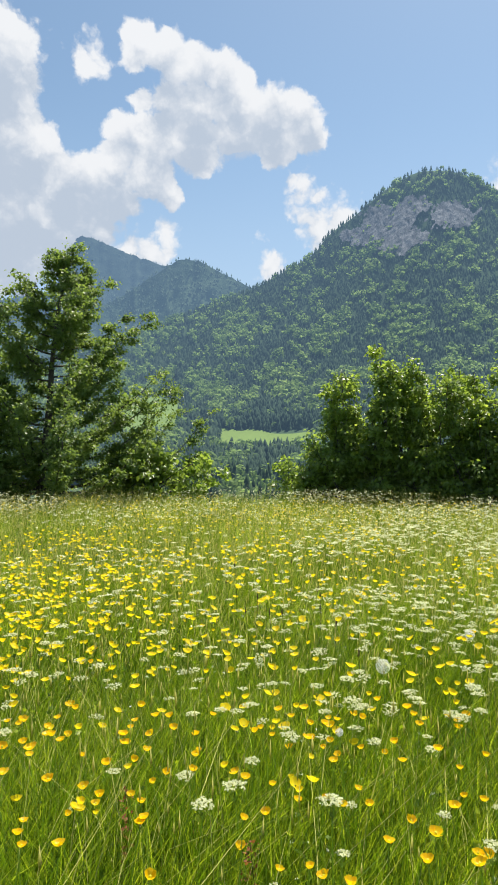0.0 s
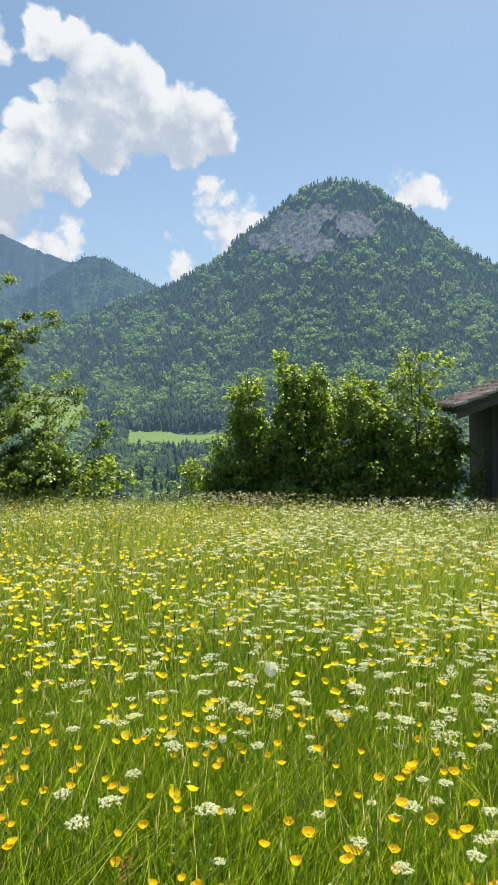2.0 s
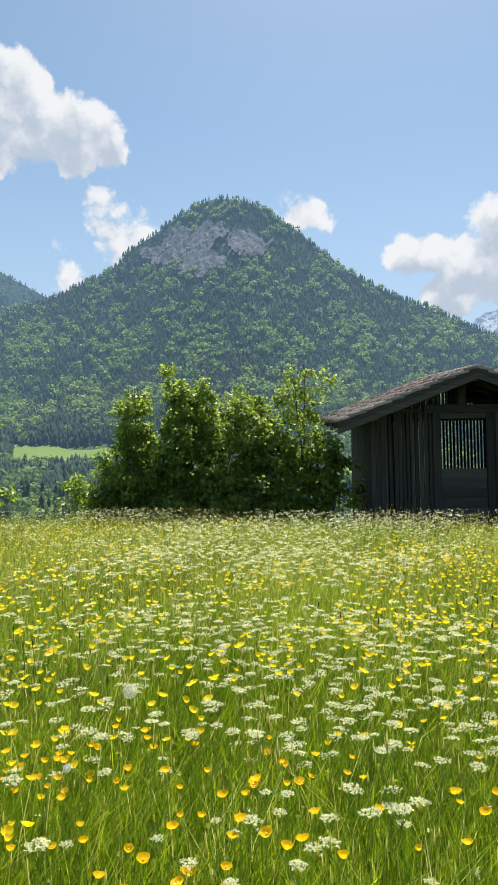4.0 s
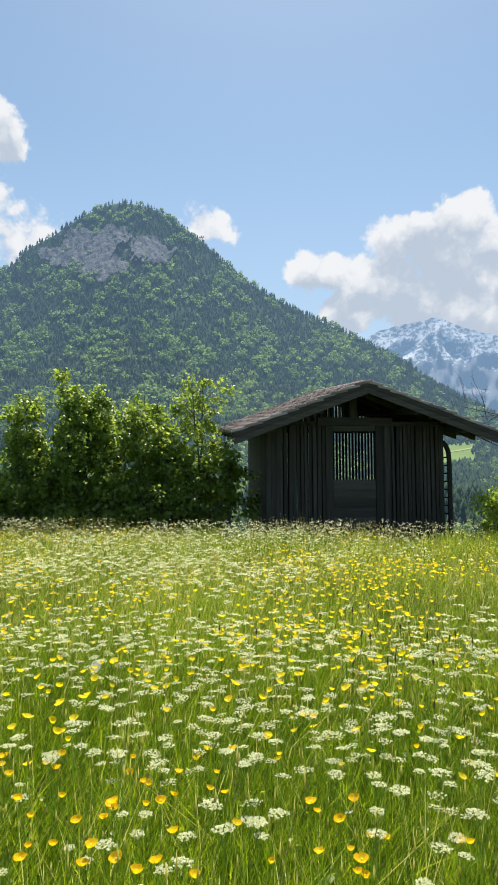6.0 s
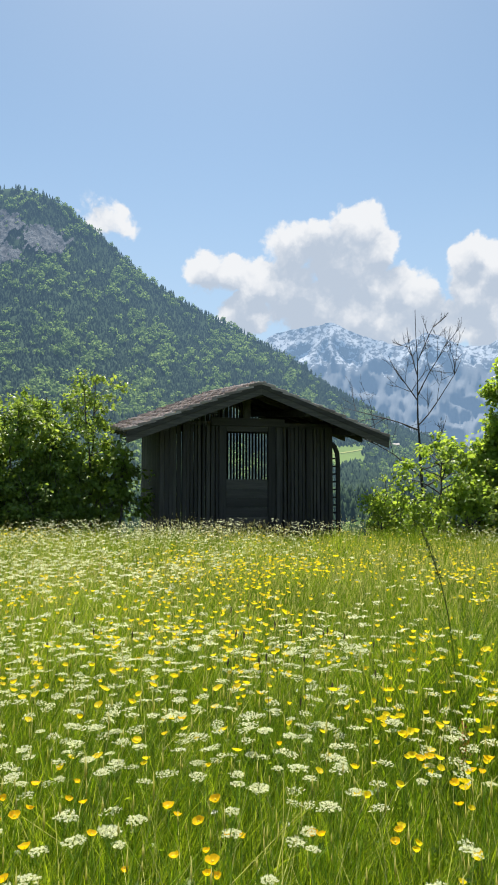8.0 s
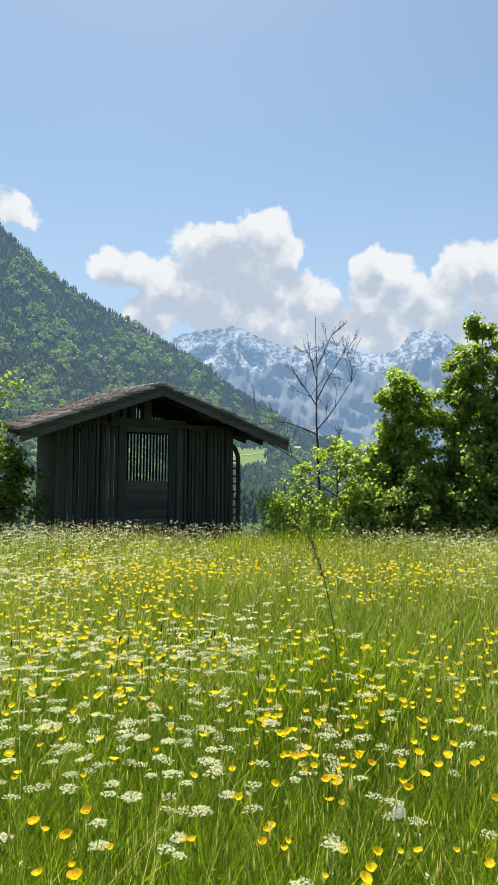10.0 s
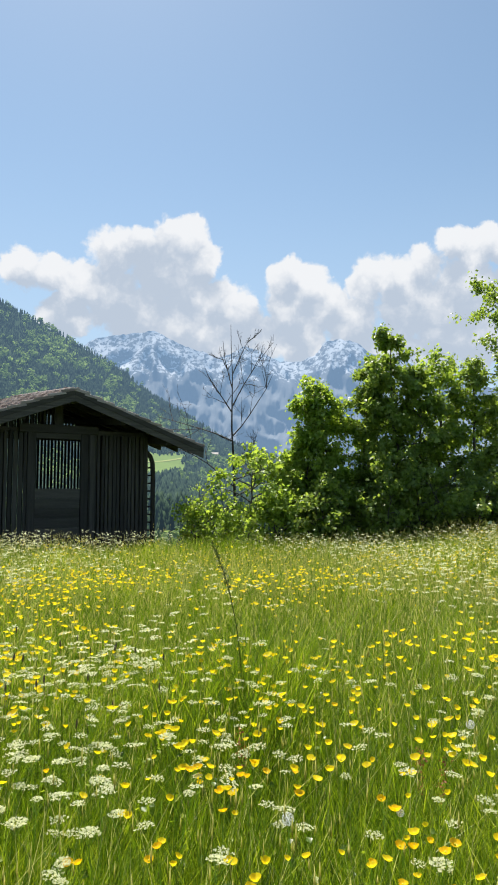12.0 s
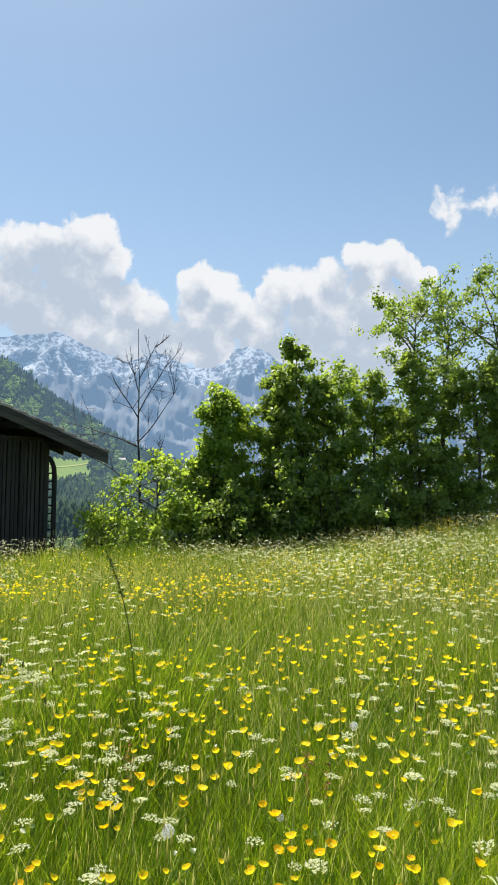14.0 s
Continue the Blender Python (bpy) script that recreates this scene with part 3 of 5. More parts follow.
# the valley between the meadow and the mountain
rnd = np.random.RandomState(5)
az = rnd.uniform(-14, 58, 1900)
r = rnd.uniform(170, 430, 1900)
leafy = wobble(az, r * 0.05, 0.9, 1.0) + rnd.normal(0, 0.5, 1900) > 0.08 + 0.9 * smoothstep(30, 44, az)
spots = place(r, az, -0.5)
hh = rnd.uniform(9, 20, 1900)
woods("valley_conifers", "tall spruces in the valley below the meadow", "valley", TALL, spots[~leafy], hh[~leafy], 3, 1.0, True)
woods("valley_broadleaves", "rounded broadleaf trees in the valley below the meadow", "broad", BLOBS, spots[leafy], hh[leafy] * 0.75, 4, 1.0, True)


def far_ridge(name, label, line, radius, foot, mat, rough, seed):
    """A distant mountain: its skyline in degrees, rising from foot metres nearer."""
    a = np.arange(line[0][0], line[-1][0], 0.14)
    top = np.interp(a, [p[0] for p in line], [p[1] for p in line])
    top = np.convolve(np.pad(top, 2, mode="edge"), [0.12, 0.2, 0.36, 0.2, 0.12], "valid") + 0.07 * wobble(a, a, 4.0, seed) + 0.05 * wobble(a, a, 11.0, seed)
    m = 44
    T = np.linspace(0, 1, m)[:, None]
    relief = np.array([noise.ridged_multi_fractal((p * 0.5 + seed, t * 7.5, seed), 0.9, 2.1, 6, 1.0, 2.0) - 1.3 for t in T[:, 0] for p in a]).reshape(m, len(a))
    E = T * (top[None] + 3) - 3 + 0.25 * rough * relief * np.sin(np.pi * T)
    Rr = radius - foot * (1 - T) - rough * 130 * relief * np.sin(np.pi * np.clip(T * 0.9, 0, 1))
    A = np.broadcast_to(a[None], E.shape)
    V = np.stack([Rr * np.sin(np.radians(A)), Rr * np.cos(np.radians(A)), Rr * np.tan(np.radians(E))], -1).reshape(-1, 3)
    n = len(a)
    i, j = np.meshgrid(np.arange(m - 1), np.arange(n - 1), indexing="ij")
    F = np.stack([i * n + j, i * n + j + 1, (i + 1) * n + j + 1, (i + 1) * n + j], -1).reshape(-1, 4)
    ob = tagged(new(name, fast(name, V, F, mat, True)), label, "mountain", kind="structure")
    return ob, V.reshape(m, n, 3)


LEFT_PEAK = [(-40, 8.5), (-28, 11.5), (-21.2, 13.2), (-17.2, 14.2), (-15.9, 15.8), (-15.6, 17.6), (-15.2, 18.5), (-14.6, 18.85), (-13.7, 18.75), (-12.1, 18.2), (-9.6, 17.4), (-7.2, 16.8), (-5.2, 16.2), (-2.2, 15.2), (4, 12)]
LEFT_HILL = [(-30, 9.0), (-16.7, 12.0), (-12.0, 13.7), (-9.1, 15.6), (-7.2, 16.9), (-6.2, 17.5), (-4.7, 17.4), (-3.2, 16.8), (-0.2, 15.4), (1.9, 14.4), (5.4, 12.5), (9, 10)]
SNOW_LINE = [(28, 8.0), (33.6, 11.0), (37.9, 13.4), (40.5, 13.8), (42.8, 14.2), (44.8, 13.1), (47.2, 12.4), (48.4, 11.9), (49.5, 12.3), (50.9, 13.0), (52.2, 12.5), (53.6, 11.7), (55.6, 11.5),
             (57.1, 12.2), (57.9, 13.2), (59.1, 13.5), (60.9, 13.0), (61.7, 12.2), (65.2, 11.4), (66.2, 10.4), (69.6, 9.1), (80.3, 7.5), (110, 6)]
# the distant slopes' blue haze is emission painted into their materials
M["far_wood"] = material("far_wooded_slope", [(0.04, 0.065, 0.05), (0.065, 0.095, 0.07), (0.11, 0.145, 0.1)], 0.022, 0.95, 0.8, 6.0, painted_haze=True, specular=0.0)
M["far_hill"] = material("far_hill_slope", [(0.05, 0.085, 0.055), (0.08, 0.12, 0.075), (0.12, 0.165, 0.1)], 0.022, 0.95, 0.8, 6.0, painted_haze=True, specular=0.0)
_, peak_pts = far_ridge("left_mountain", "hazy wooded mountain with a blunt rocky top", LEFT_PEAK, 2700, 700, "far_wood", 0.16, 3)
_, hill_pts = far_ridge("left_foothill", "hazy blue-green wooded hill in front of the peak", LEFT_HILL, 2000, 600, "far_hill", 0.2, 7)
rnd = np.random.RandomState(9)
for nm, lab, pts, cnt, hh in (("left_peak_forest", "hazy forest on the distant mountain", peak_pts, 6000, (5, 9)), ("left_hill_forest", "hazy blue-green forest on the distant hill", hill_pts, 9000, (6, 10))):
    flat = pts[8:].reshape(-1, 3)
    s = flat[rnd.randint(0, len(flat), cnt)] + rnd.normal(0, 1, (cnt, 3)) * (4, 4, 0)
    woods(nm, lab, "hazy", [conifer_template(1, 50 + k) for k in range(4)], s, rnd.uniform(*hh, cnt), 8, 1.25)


def snow_material():
    # rock and snow are veiled by the same emitted haze colour
    m = material("snowy_rock", [(0.19, 0.2, 0.21), (0.26, 0.27, 0.28)], 0.006, 0.95, painted_haze=True)
    n, l = m.node_tree.nodes, m.node_tree.links
    tc = n.new("ShaderNodeTexCoord")
    sep = n.new("ShaderNodeSeparateXYZ")
    l.new(tc.outputs["Object"], sep.inputs[0])
    no = n.new("ShaderNodeTexNoise")
    no.inputs["Scale"].default_value, no.inputs["Detail"].default_value, no.inputs["Roughness"].default_value = 0.03, 12.0, 0.7
    l.new(tc.outputs["Object"], no.inputs["Vector"])
    hi = n.new("ShaderNodeMapRange")
    hi.inputs["From Min"].default_value, hi.inputs["From Max"].default_value = 660.0, 830.0
    l.new(sep.outputs["Z"], hi.inputs["Value"])
    up = n.new("ShaderNodeSeparateXYZ")
    l.new(n.new("ShaderNodeNewGeometry").outputs["Normal"], up.inputs[0])
    sums = []
    for source, gain in ((hi.outputs[0], 0.5), (no.outputs["Fac"], 2.2), (up.outputs["Z"], 0.55)):
        mu = n.new("ShaderNodeMath")
        mu.operation = "MULTIPLY_ADD"
        l.new(source, mu.inputs[0])
        mu.inputs[1].default_value = gain
        if sums:
            l.new(sums[-1], mu.inputs[2])
        else:
            mu.inputs[2].default_value = 0.0
        sums.append(mu.outputs[0])
    st = n.new("ShaderNodeMapRange")
    st.interpolation_type = "SMOOTHSTEP"
    st.inputs["From Min"].default_value, st.inputs["From Max"].default_value = 1.86, 2.02
    l.new(sums[-1], st.inputs["Value"])
    mx = n.new("ShaderNodeMix")
    mx.data_type = "RGBA"
    old = n["Principled BSDF"].inputs["Base Color"].links[0].from_socket
    l.new(st.outputs[0], mx.inputs["Factor"])
    l.new(old, mx.inputs["A"])
    mx.inputs["B"].default_value = (0.9, 0.92, 0.95, 1)
    l.new(mx.outputs["Result"], n["Principled BSDF"].inputs["Base Color"])
    return m


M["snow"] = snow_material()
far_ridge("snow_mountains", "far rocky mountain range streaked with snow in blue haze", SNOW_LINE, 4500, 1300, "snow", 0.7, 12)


# ---- the barn ----
HUT = pose(8.648, 11.645, 0, 0, 0, -19.56)
FOOT = -0.36                            # the ground dips a little under the barn
W2, DEPTH = 2.0, 3.4                    # half the front's width, depth of the walls
RIDGE, PITCH_L, PITCH_R, RISE = 3.348, 0.385, 0.366, 0.1
OVER_F, OVER_B, OVER_L, OVER_R = 0.92, 0.43, 0.784, 0.94


def roof_top(x, y):
    return RIDGE + RISE * (y + OVER_F) - (PITCH_L * -x if x < 0 else PITCH_R * x)


def barn():
    rnd = random.Random(21)
    hut = tagged(new("hay_barn"), "weathered dark wooden barn with slatted walls and shingled roof", "barn")
    hut.matrix_world = HUT

    def timber(name, x0, y0, z0, x1, y1, z1, mat="timber", label="", lean=0.0, bevel=0.006):
        bm = box(x0, y0, z0, x1, y1, z1, bevel)
        for v in bm.verts:
            v.co.x += lean * (v.co.z - z0)
        return finish(name, bm, mat, hut, label)

    def under(x, y):
        return roof_top(x, y) - 0.16

    # corner posts, sills and plates
    for x in (-W2, W2 - 0.14):
        for y in (0.03, DEPTH - 0.14):
            timber("post", x, y, FOOT, x + 0.14, y + 0.14, under(x + 0.07, y) - 0.05)
    for y in (0.05, DEPTH - 0.13):
        timber("sill", -W2 + 0.02, y, FOOT + 0.1, W2 - 0.02, y + 0.12, FOOT + 0.24, "timber_x")
    timber("tie_beam", -W2 + 0.1, 0.06, 2.5, W2 - 0.1, 0.16, 2.6, "timber_x")
    timber("tie_beam", -W2 + 0.1, DEPTH - 0.16, 2.62, W2 - 0.1, DEPTH - 0.06, 2.74, "timber_x")
    # the slatted front: slats of uneven width, with gaps
    x = -W2 + 0.3
    while x < W2 - 0.05:
        w = rnd.uniform(0.056, 0.08)
        if not (-0.72 < x + w / 2 < 0.6):
            top = min(2.52, under(x, 0) - 0.03) + rnd.uniform(-0.02, 0.02)
            timber("slat", x, -0.012 + rnd.uniform(-0.006, 0.006), FOOT + 0.06 + rnd.uniform(0, 0.06), x + w, 0.02, top, lean=rnd.uniform(-0.006, 0.006), bevel=0.004)
        x += w + rnd.choice((0.016, 0.02, 0.024, 0.03, 0.036))
    for k in range(3):
        timber("board", -W2 + 0.005 + 0.1 * k, -0.02, FOOT + 0.02, -W2 + 0.1 + 0.1 * k, 0.012, under(-W2 + 0.1 * k, 0) - 0.02, bevel=0.004)
    # the front's gable: short slats that let light through, king post, collar
    x = -1.55
    while x < -0.18:
        z1 = under(x, 0.3) - 0.02
        timber("gable_slat", x, 0.1, 2.44, x + 0.045, 0.125, z1, bevel=0.003)
        x += 0.085
    timber("king_post", -0.16, -0.04, 2.66, 0.02, 0.1, under(0, 0) - 0.01, label="short upright post under the ridge")
    timber("lintel", -0.88, -0.07, 2.5, 0.8, 0.03, 2.68, "timber_x", "heavy plank over the doorway")
    # the door: jambs, boarded lower half, open above
    for x0, x1 in ((-0.7, -0.54), (0.42, 0.58)):
        timber("door_post", x0, -0.05, FOOT, x1, 0.06, 2.5)
    timber("door_post", 0.62, -0.03, FOOT, 0.74, 0.03, 2.5)
    timber("door_rail", -0.54, -0.035, 2.38, 0.42, 0.02, 2.5, "timber_x")
    for k in range(-2, 6):
        timber("door_board", -0.54, -0.03 + rnd.uniform(-0.004, 0.004), 0.08 + 0.208 * k, 0.41, 0.005, 0.285 + 0.208 * k, "timber_x", bevel=0.003)
    # side walls of upright boards, back wall of slats
    for side in (-1, 1):
        y = 0.17
        while y < DEPTH - 0.15:
            w = rnd.uniform(0.12, 0.17)
            xx = side * (W2 - 0.02)
            zt = under(xx, y) - 0.02
            timber("side_board", xx - 0.012, y, FOOT + 0.03, xx + 0.012, y + w, zt, bevel=0.003)
            y += w + rnd.choice((0.003, 0.006, 0.012 if side < 0 else 0.03))
    x = -W2 + 0.02
    while x < W2 - 0.05:
        w = rnd.uniform(0.05, 0.062)
        timber("back_slat", x, DEPTH - 0.02, FOOT + 0.05, x + w, DEPTH + 0.005, under(x + w / 2, DEPTH) - 0.03, bevel=0.003)
        x += w + (rnd.uniform(0.03, 0.04) if x > 0.3 else rnd.uniform(0.005, 0.012))
    # rafters, purlins, barge boards
    yf, yb = -OVER_F, DEPTH + OVER_B
    for xs, pitch in ((-1, PITCH_L), (1, PITCH_R)):
        reach = W2 + (OVER_L if xs < 0 else OVER_R)
        for k, f in enumerate((0.0, 0.36, 0.72)):
            xx = xs * reach * f
            z = roof_top(xx if xx else 0.001 * xs, 0) - 0.2
            if not (xs > 0 and k == 0):
                bm = box(xx - 0.06, yf + 0.06, z - 0.1, xx + 0.06, yb - 0.06, z + 0.04)
                for v in bm.verts:
                    v.co.z += RISE * v.co.y
                finish("purlin", bm, "timber", hut)
        for y in (yf + 0.06, 0.3, 1.3, 2.3, DEPTH):
            bm = box(0.02, y, -0.2, reach - 0.05, y + 0.09, -0.09)
            for v in bm.verts:
                v.co = Vector((xs * v.co.x, v.co.y, v.co.z + RIDGE + RISE * (v.co.y + OVER_F) - pitch * v.co.x))
            if xs < 0:
                bmesh.ops.reverse_faces(bm, faces=bm.faces[:])
            finish("rafter", bm, "timber_x", hut)
        for y, th in ((yf - 0.03, 0.26), (yb, 0.2)):
            for t0, t1, yy in ((-0.02, -0.13, 0.0), (-0.12, -th, 0.012)):
                bm = box(0.0, y + yy, t1, reach, y + yy + 0.03, t0)
                for v in bm.verts:
                    v.co = Vector((xs * v.co.x, v.co.y, v.co.z + RIDGE + RISE * (v.co.y + OVER_F) - pitch * v.co.x))
                if xs < 0:
                    bmesh.ops.reverse_faces(bm, faces=bm.faces[:])
                finish("barge_board", bm, "barge", hut)
        # boarding under the shingles
        bm = box(0.0, yf, -0.085, reach, yb, -0.055, 0)
        for v in bm.verts:
            v.co = Vector((xs * v.co.x, v.co.y, v.co.z + RIDGE + RISE * (v.co.y + OVER_F) - pitch * v.co.x))
        if xs < 0:
            bmesh.ops.reverse_faces(bm, faces=bm.faces[:])
        finish("roof_boarding", bm, "timber", hut)
        # shingles in courses, each lapping the one below
        slope = math.atan(pitch)
        length = reach / math.cos(slope)
        courses = 11
        step = length / courses
        proto = []
        for w in (0.32, 0.4, 0.48):
            bm = box(-0.03, 0, 0, step * 1.25, w - 0.014, 0.06, 0.006)
            me = bpy.data.meshes.new("shingle")
            bm.to_mesh(me)
            bm.free()
            me.materials.append(M["shingle"])
            proto.append((w, me))
        columns, y = [], yf - 0.03
        while y < yb + 0.01:
            columns.append((y, *rnd.choice(proto)))
            y += columns[-1][1] + 0.012
        for c in range(courses):
            for k, (y0, w, me) in enumerate(columns):
                y = y0 + rnd.uniform(-0.008, 0.008)
                w_fit = min(w, yb + 0.05 - y)
                ob = part("shingle", me, hut)
                down = (courses - c) * step + rnd.uniform(-0.012, 0.018)
                base = Vector((xs * down * math.cos(slope), y, RIDGE + RISE * (y + OVER_F) - down * math.sin(slope)))
                up = Vector((-xs * math.cos(slope), 0, math.sin(slope)))
                side = Vector((0, 1, 0))
                nrm = Vector((xs * math.sin(slope), 0, math.cos(slope)))
                m3 = Matrix((up, side * (w_fit / w), nrm)).transposed().to_4x4()
                # the lower end rides on the course beneath
                ob.matrix_basis = Matrix.Translation(base + nrm * (-0.01 + 0.01 * (k % 2) + rnd.uniform(0, 0.012))) @ m3 @ pose(0, 0, 0, 0, 7.5 + rnd.uniform(-1.0, 1.3), 0)
    bm = box(-0.1, yf - 0.04, -0.01, 0.1, yb + 0.04, 0.03)
    for v in bm.verts:
        v.co.z += RIDGE + RISE * (v.co.y + OVER_F) - 0.36 * abs(v.co.x) + 0.02
    finish("ridge_board", bm, "shingle", hut)
    return hut


barn()


def sled():
    """A hay sled set on end against the wall: two runners, bent at the top, with rungs between."""
    thing = tagged(new("wooden_sled"), "old wooden hay sled with bent runners standing upright beside the barn", "sled")
    thing.matrix_world = HUT @ pose(W2 + 0.03, 0.08, FOOT + 0.02, 0, 0, 8)
    for y in (0.0, 0.62):
        pts = [(0.13, y, 0.0), (0.13, y, 1.4), (0.13, y, 2.05), (0.11, y, 2.28), (0.05, y, 2.42), (-0.03, y, 2.5)]
        S = Soup()
        S.add(*tube(pts, [0.055] * 6, 8))
        part("runner", S.mesh("runner", "timber", True), thing)
    for k in range(12):
        S = Soup()
        S.add(*tube([(0.1, 0.0, 0.18 + 0.18 * k), (0.1, 0.62, 0.18 + 0.18 * k)], [0.02, 0.02], 6))
        part("rung", S.mesh("rung", "timber", True), thing)
    return thing


sled()


def farmhouse():
    a, e = 48.0, 3.0
    r = float(r_of(a, e))
    x, y, z = place(np.array([r]), np.array([a]), 0.0)[0]
    thing = tagged(new("farmhouse"), "small pale farmhouse with a grey roof on the far hillside", "house")
    thing.matrix_world = pose(x, y, z, 0, 0, -a)
    finish("wall", box(-7, -4, -4, 7, 4, 6, 0.05), "plaster", thing)
    for s in (-1, 1):
        bm = box(-8, 0, -0.2, 8, 5.6, 0.2, 0.05)
        for v in bm.verts:
            v.co = Vector((v.co.x, s * v.co.y, v.co.z + 9.5 - 0.6 * v.co.y))
        if s < 0:
            bmesh.ops.reverse_faces(bm, faces=bm.faces[:])
        finish("roof", bm, "tile", thing)
    for k in (-4.5, -1.5, 1.5, 4.5):
        finish("window", box(k - 0.6, -4.1, 2.5, k + 0.6, -3.9, 4.0, 0.02), "timber", thing)
    return thing


farmhouse()


# ---- trees and shrubs ----
LEAF = (np.array([[0, 0, 0], [-0.42, 0.45, 0.1], [0, 1.0, -0.06], [0.42, 0.45, 0.1]]), np.array([[0, 1, 2], [0, 2, 3]]))


def scatter_leaves(rs, centres, per, spread, size, droop=0.0):
    """Leaves round each centre: folded rhombs at random turns."""
    n = len(centres) * per
    c = np.repeat(centres, per, 0) + rs.normal(0, 1, (n, 3)) * spread
    a, b, g = rs.rand(n) * 6.283, rs.normal(0.15 - droop, 0.6, n), rs.normal(0, 0.7, n)
    if droop:
        a = np.arctan2(c[:, 1], c[:, 0]) - 1.571 + rs.normal(0, 0.95, n)
    ca, sa, cb, sb, cg, sg = np.cos(a), np.sin(a), np.cos(b), np.sin(b), np.cos(g), np.sin(g)
    z, o = np.zeros(n), np.ones(n)
    Rz = np.stack([np.stack([ca, -sa, z], -1), np.stack([sa, ca, z], -1), np.stack([z, z, o], -1)], -2)
    Rx = np.stack([np.stack([o, z, z], -1), np.stack([z, cb, -sb], -1), np.stack([z, sb, cb], -1)], -2)
    Ry = np.stack([np.stack([cg, z, sg], -1), np.stack([z, o, z], -1), np.stack([-sg, z, cg], -1)], -2)
    m = Rz @ Rx @ Ry * (size * rs.uniform(0.6, 1.3, n))[:, None, None]
    return repeat(LEAF[0], LEAF[1], m, c)


def bent(rs, p0, p1, n, wob, sag=0.0):
    t = np.linspace(0, 1, n)[:, None]
    p = np.asarray(p0, float) * (1 - t) + np.asarray(p1, float) * t
    p[1:-1] += rs.normal(0, wob, (n - 2, 3))
    p[:, 2] += sag * np.sin(np.pi * t[:, 0])
    return p


def broadleaf(name, label, spot, height, radius, leaves, seed, leaf=0.1, base=0.08, peak=0.45, mat="leaf", bark="bark", sparse=1.0, stems=1, lean=(0, 0), sharp=1.0, category="tree", clump=0.075):
    """A tree or shrub: stems, limbs, twigs, and leaves in clumps along them."""
    rs = np.random.RandomState(seed)
    thing = tagged(new(name), label, category)
    z0 = float(land(math.hypot(*spot), math.degrees(math.atan2(spot[0], spot[1]))))
    thing.matrix_world = pose(spot[0], spot[1], z0 - 0.05)
    height -= z0
    centres = []

    def reach(h):
        """Crown radius at a share of the height."""
        if h < base:
            return 0.0
        t = (h - base) / (1 - base)
        return radius * (min(1, 0.35 + 0.65 * t / max(peak, 0.01)) if t < peak else max(0.0, 1 - ((t - peak) / (1 - peak)) ** sharp) ** 0.75 + 0.04)

    for s in range(stems):
        trunk, limbs = Soup(), Soup()
        foot = np.array([rs.normal(0, 0.12 * (stems > 1) * radius), rs.normal(0, 0.12 * (stems > 1) * radius), 0])
        tipz = height * (1 if s == 0 else rs.uniform(0.72, 0.95))
        tip = foot * (1 + 1.6 * (stems > 1)) + np.array([lean[0] + rs.normal(0, 0.04) * height, lean[1] + rs.normal(0, 0.04) * height, tipz])
        if stems > 1 and s:
            ang = s * 2.4 + rs.rand()
            tip[:2] += 0.5 * radius * np.array([math.cos(ang), math.sin(ang)])
        axis = bent(rs, foot, tip, 9, 0.012 * height)
        r0 = 0.011 * height / math.sqrt(stems) + 0.01
        trunk.add(*tube(axis, np.linspace(r0, 0.006, 9), 7))
        count = int((26 if stems == 1 else 15) * (0.6 + 0.12 * height))
        for k in range(count):
            h = base + (0.97 - base) * (k + rs.rand()) / count
            p = np.array([np.interp(h, np.linspace(0, 1, 9), axis[:, i]) for i in range(3)])
            ang = k * 2.39996 + rs.normal(0, 0.4)
            ln = max(0.12, reach(h) * rs.uniform(0.45, 1.2) / (1 if stems == 1 else 1.3))
            tipb = p + np.array([math.cos(ang) * ln, math.sin(ang) * ln, ln * rs.uniform(0.15, 0.7)])
            b = bent(rs, p, tipb, 5, 0.03 * ln, 0.06 * ln)
            limbs.add(*tube(b, np.linspace(max(0.006, 0.013 * ln + 0.004), 0.003, 5), 5))
            twigs = max(3, int(6 * ln / 0.7 * sparse))
            for q in range(twigs):
                f = 0.3 + 0.7 * (q + rs.rand()) / twigs
                bp = np.array([np.interp(f, np.linspace(0, 1, 5), b[:, i]) for i in range(3)])
                e = bp + rs.normal(0, 1, 3) * (0.16, 0.16, 0.13) * (0.4 + ln)
                limbs.add(*tube([bp, (bp + e) / 2 + rs.normal(0, 0.01, 3), e], [0.004, 0.003, 0.002], 3))
                centres += [e, (bp + e) / 2]
            centres += [tipb] * 3
            if h > 0.55 and rs.rand() < 0.5:
                up = tipb + np.array([rs.normal(0, 0.08), rs.normal(0, 0.08), rs.uniform(0.1, 0.32)])
                limbs.add(*tube([tipb, (tipb + up) / 2 + rs.normal(0, 0.02, 3), up], [0.005, 0.004, 0.002], 3))
                centres += [up, up, tipb * 0.5 + up * 0.5, tipb * 0.25 + up * 0.75]
        stem = part("trunk", trunk.mesh("trunk", bark, True), thing)
        tagged(part("branchwork", limbs.mesh("branchwork", bark, True), stem), kind="stuff")
    if leaves:
        centres = np.array(centres)
        tufts = centres[rs.randint(0, len(centres), max(8, leaves // 16))]
        v, f = scatter_leaves(rs, tufts, 11, np.array([1.0, 1.0, 0.8]) * clump, leaf * 1.18, 0.75)
        v[:, 2] = np.maximum(v[:, 2], 0.02)
        part("crown", fast("crown", v, f, mat), thing)
    return thing


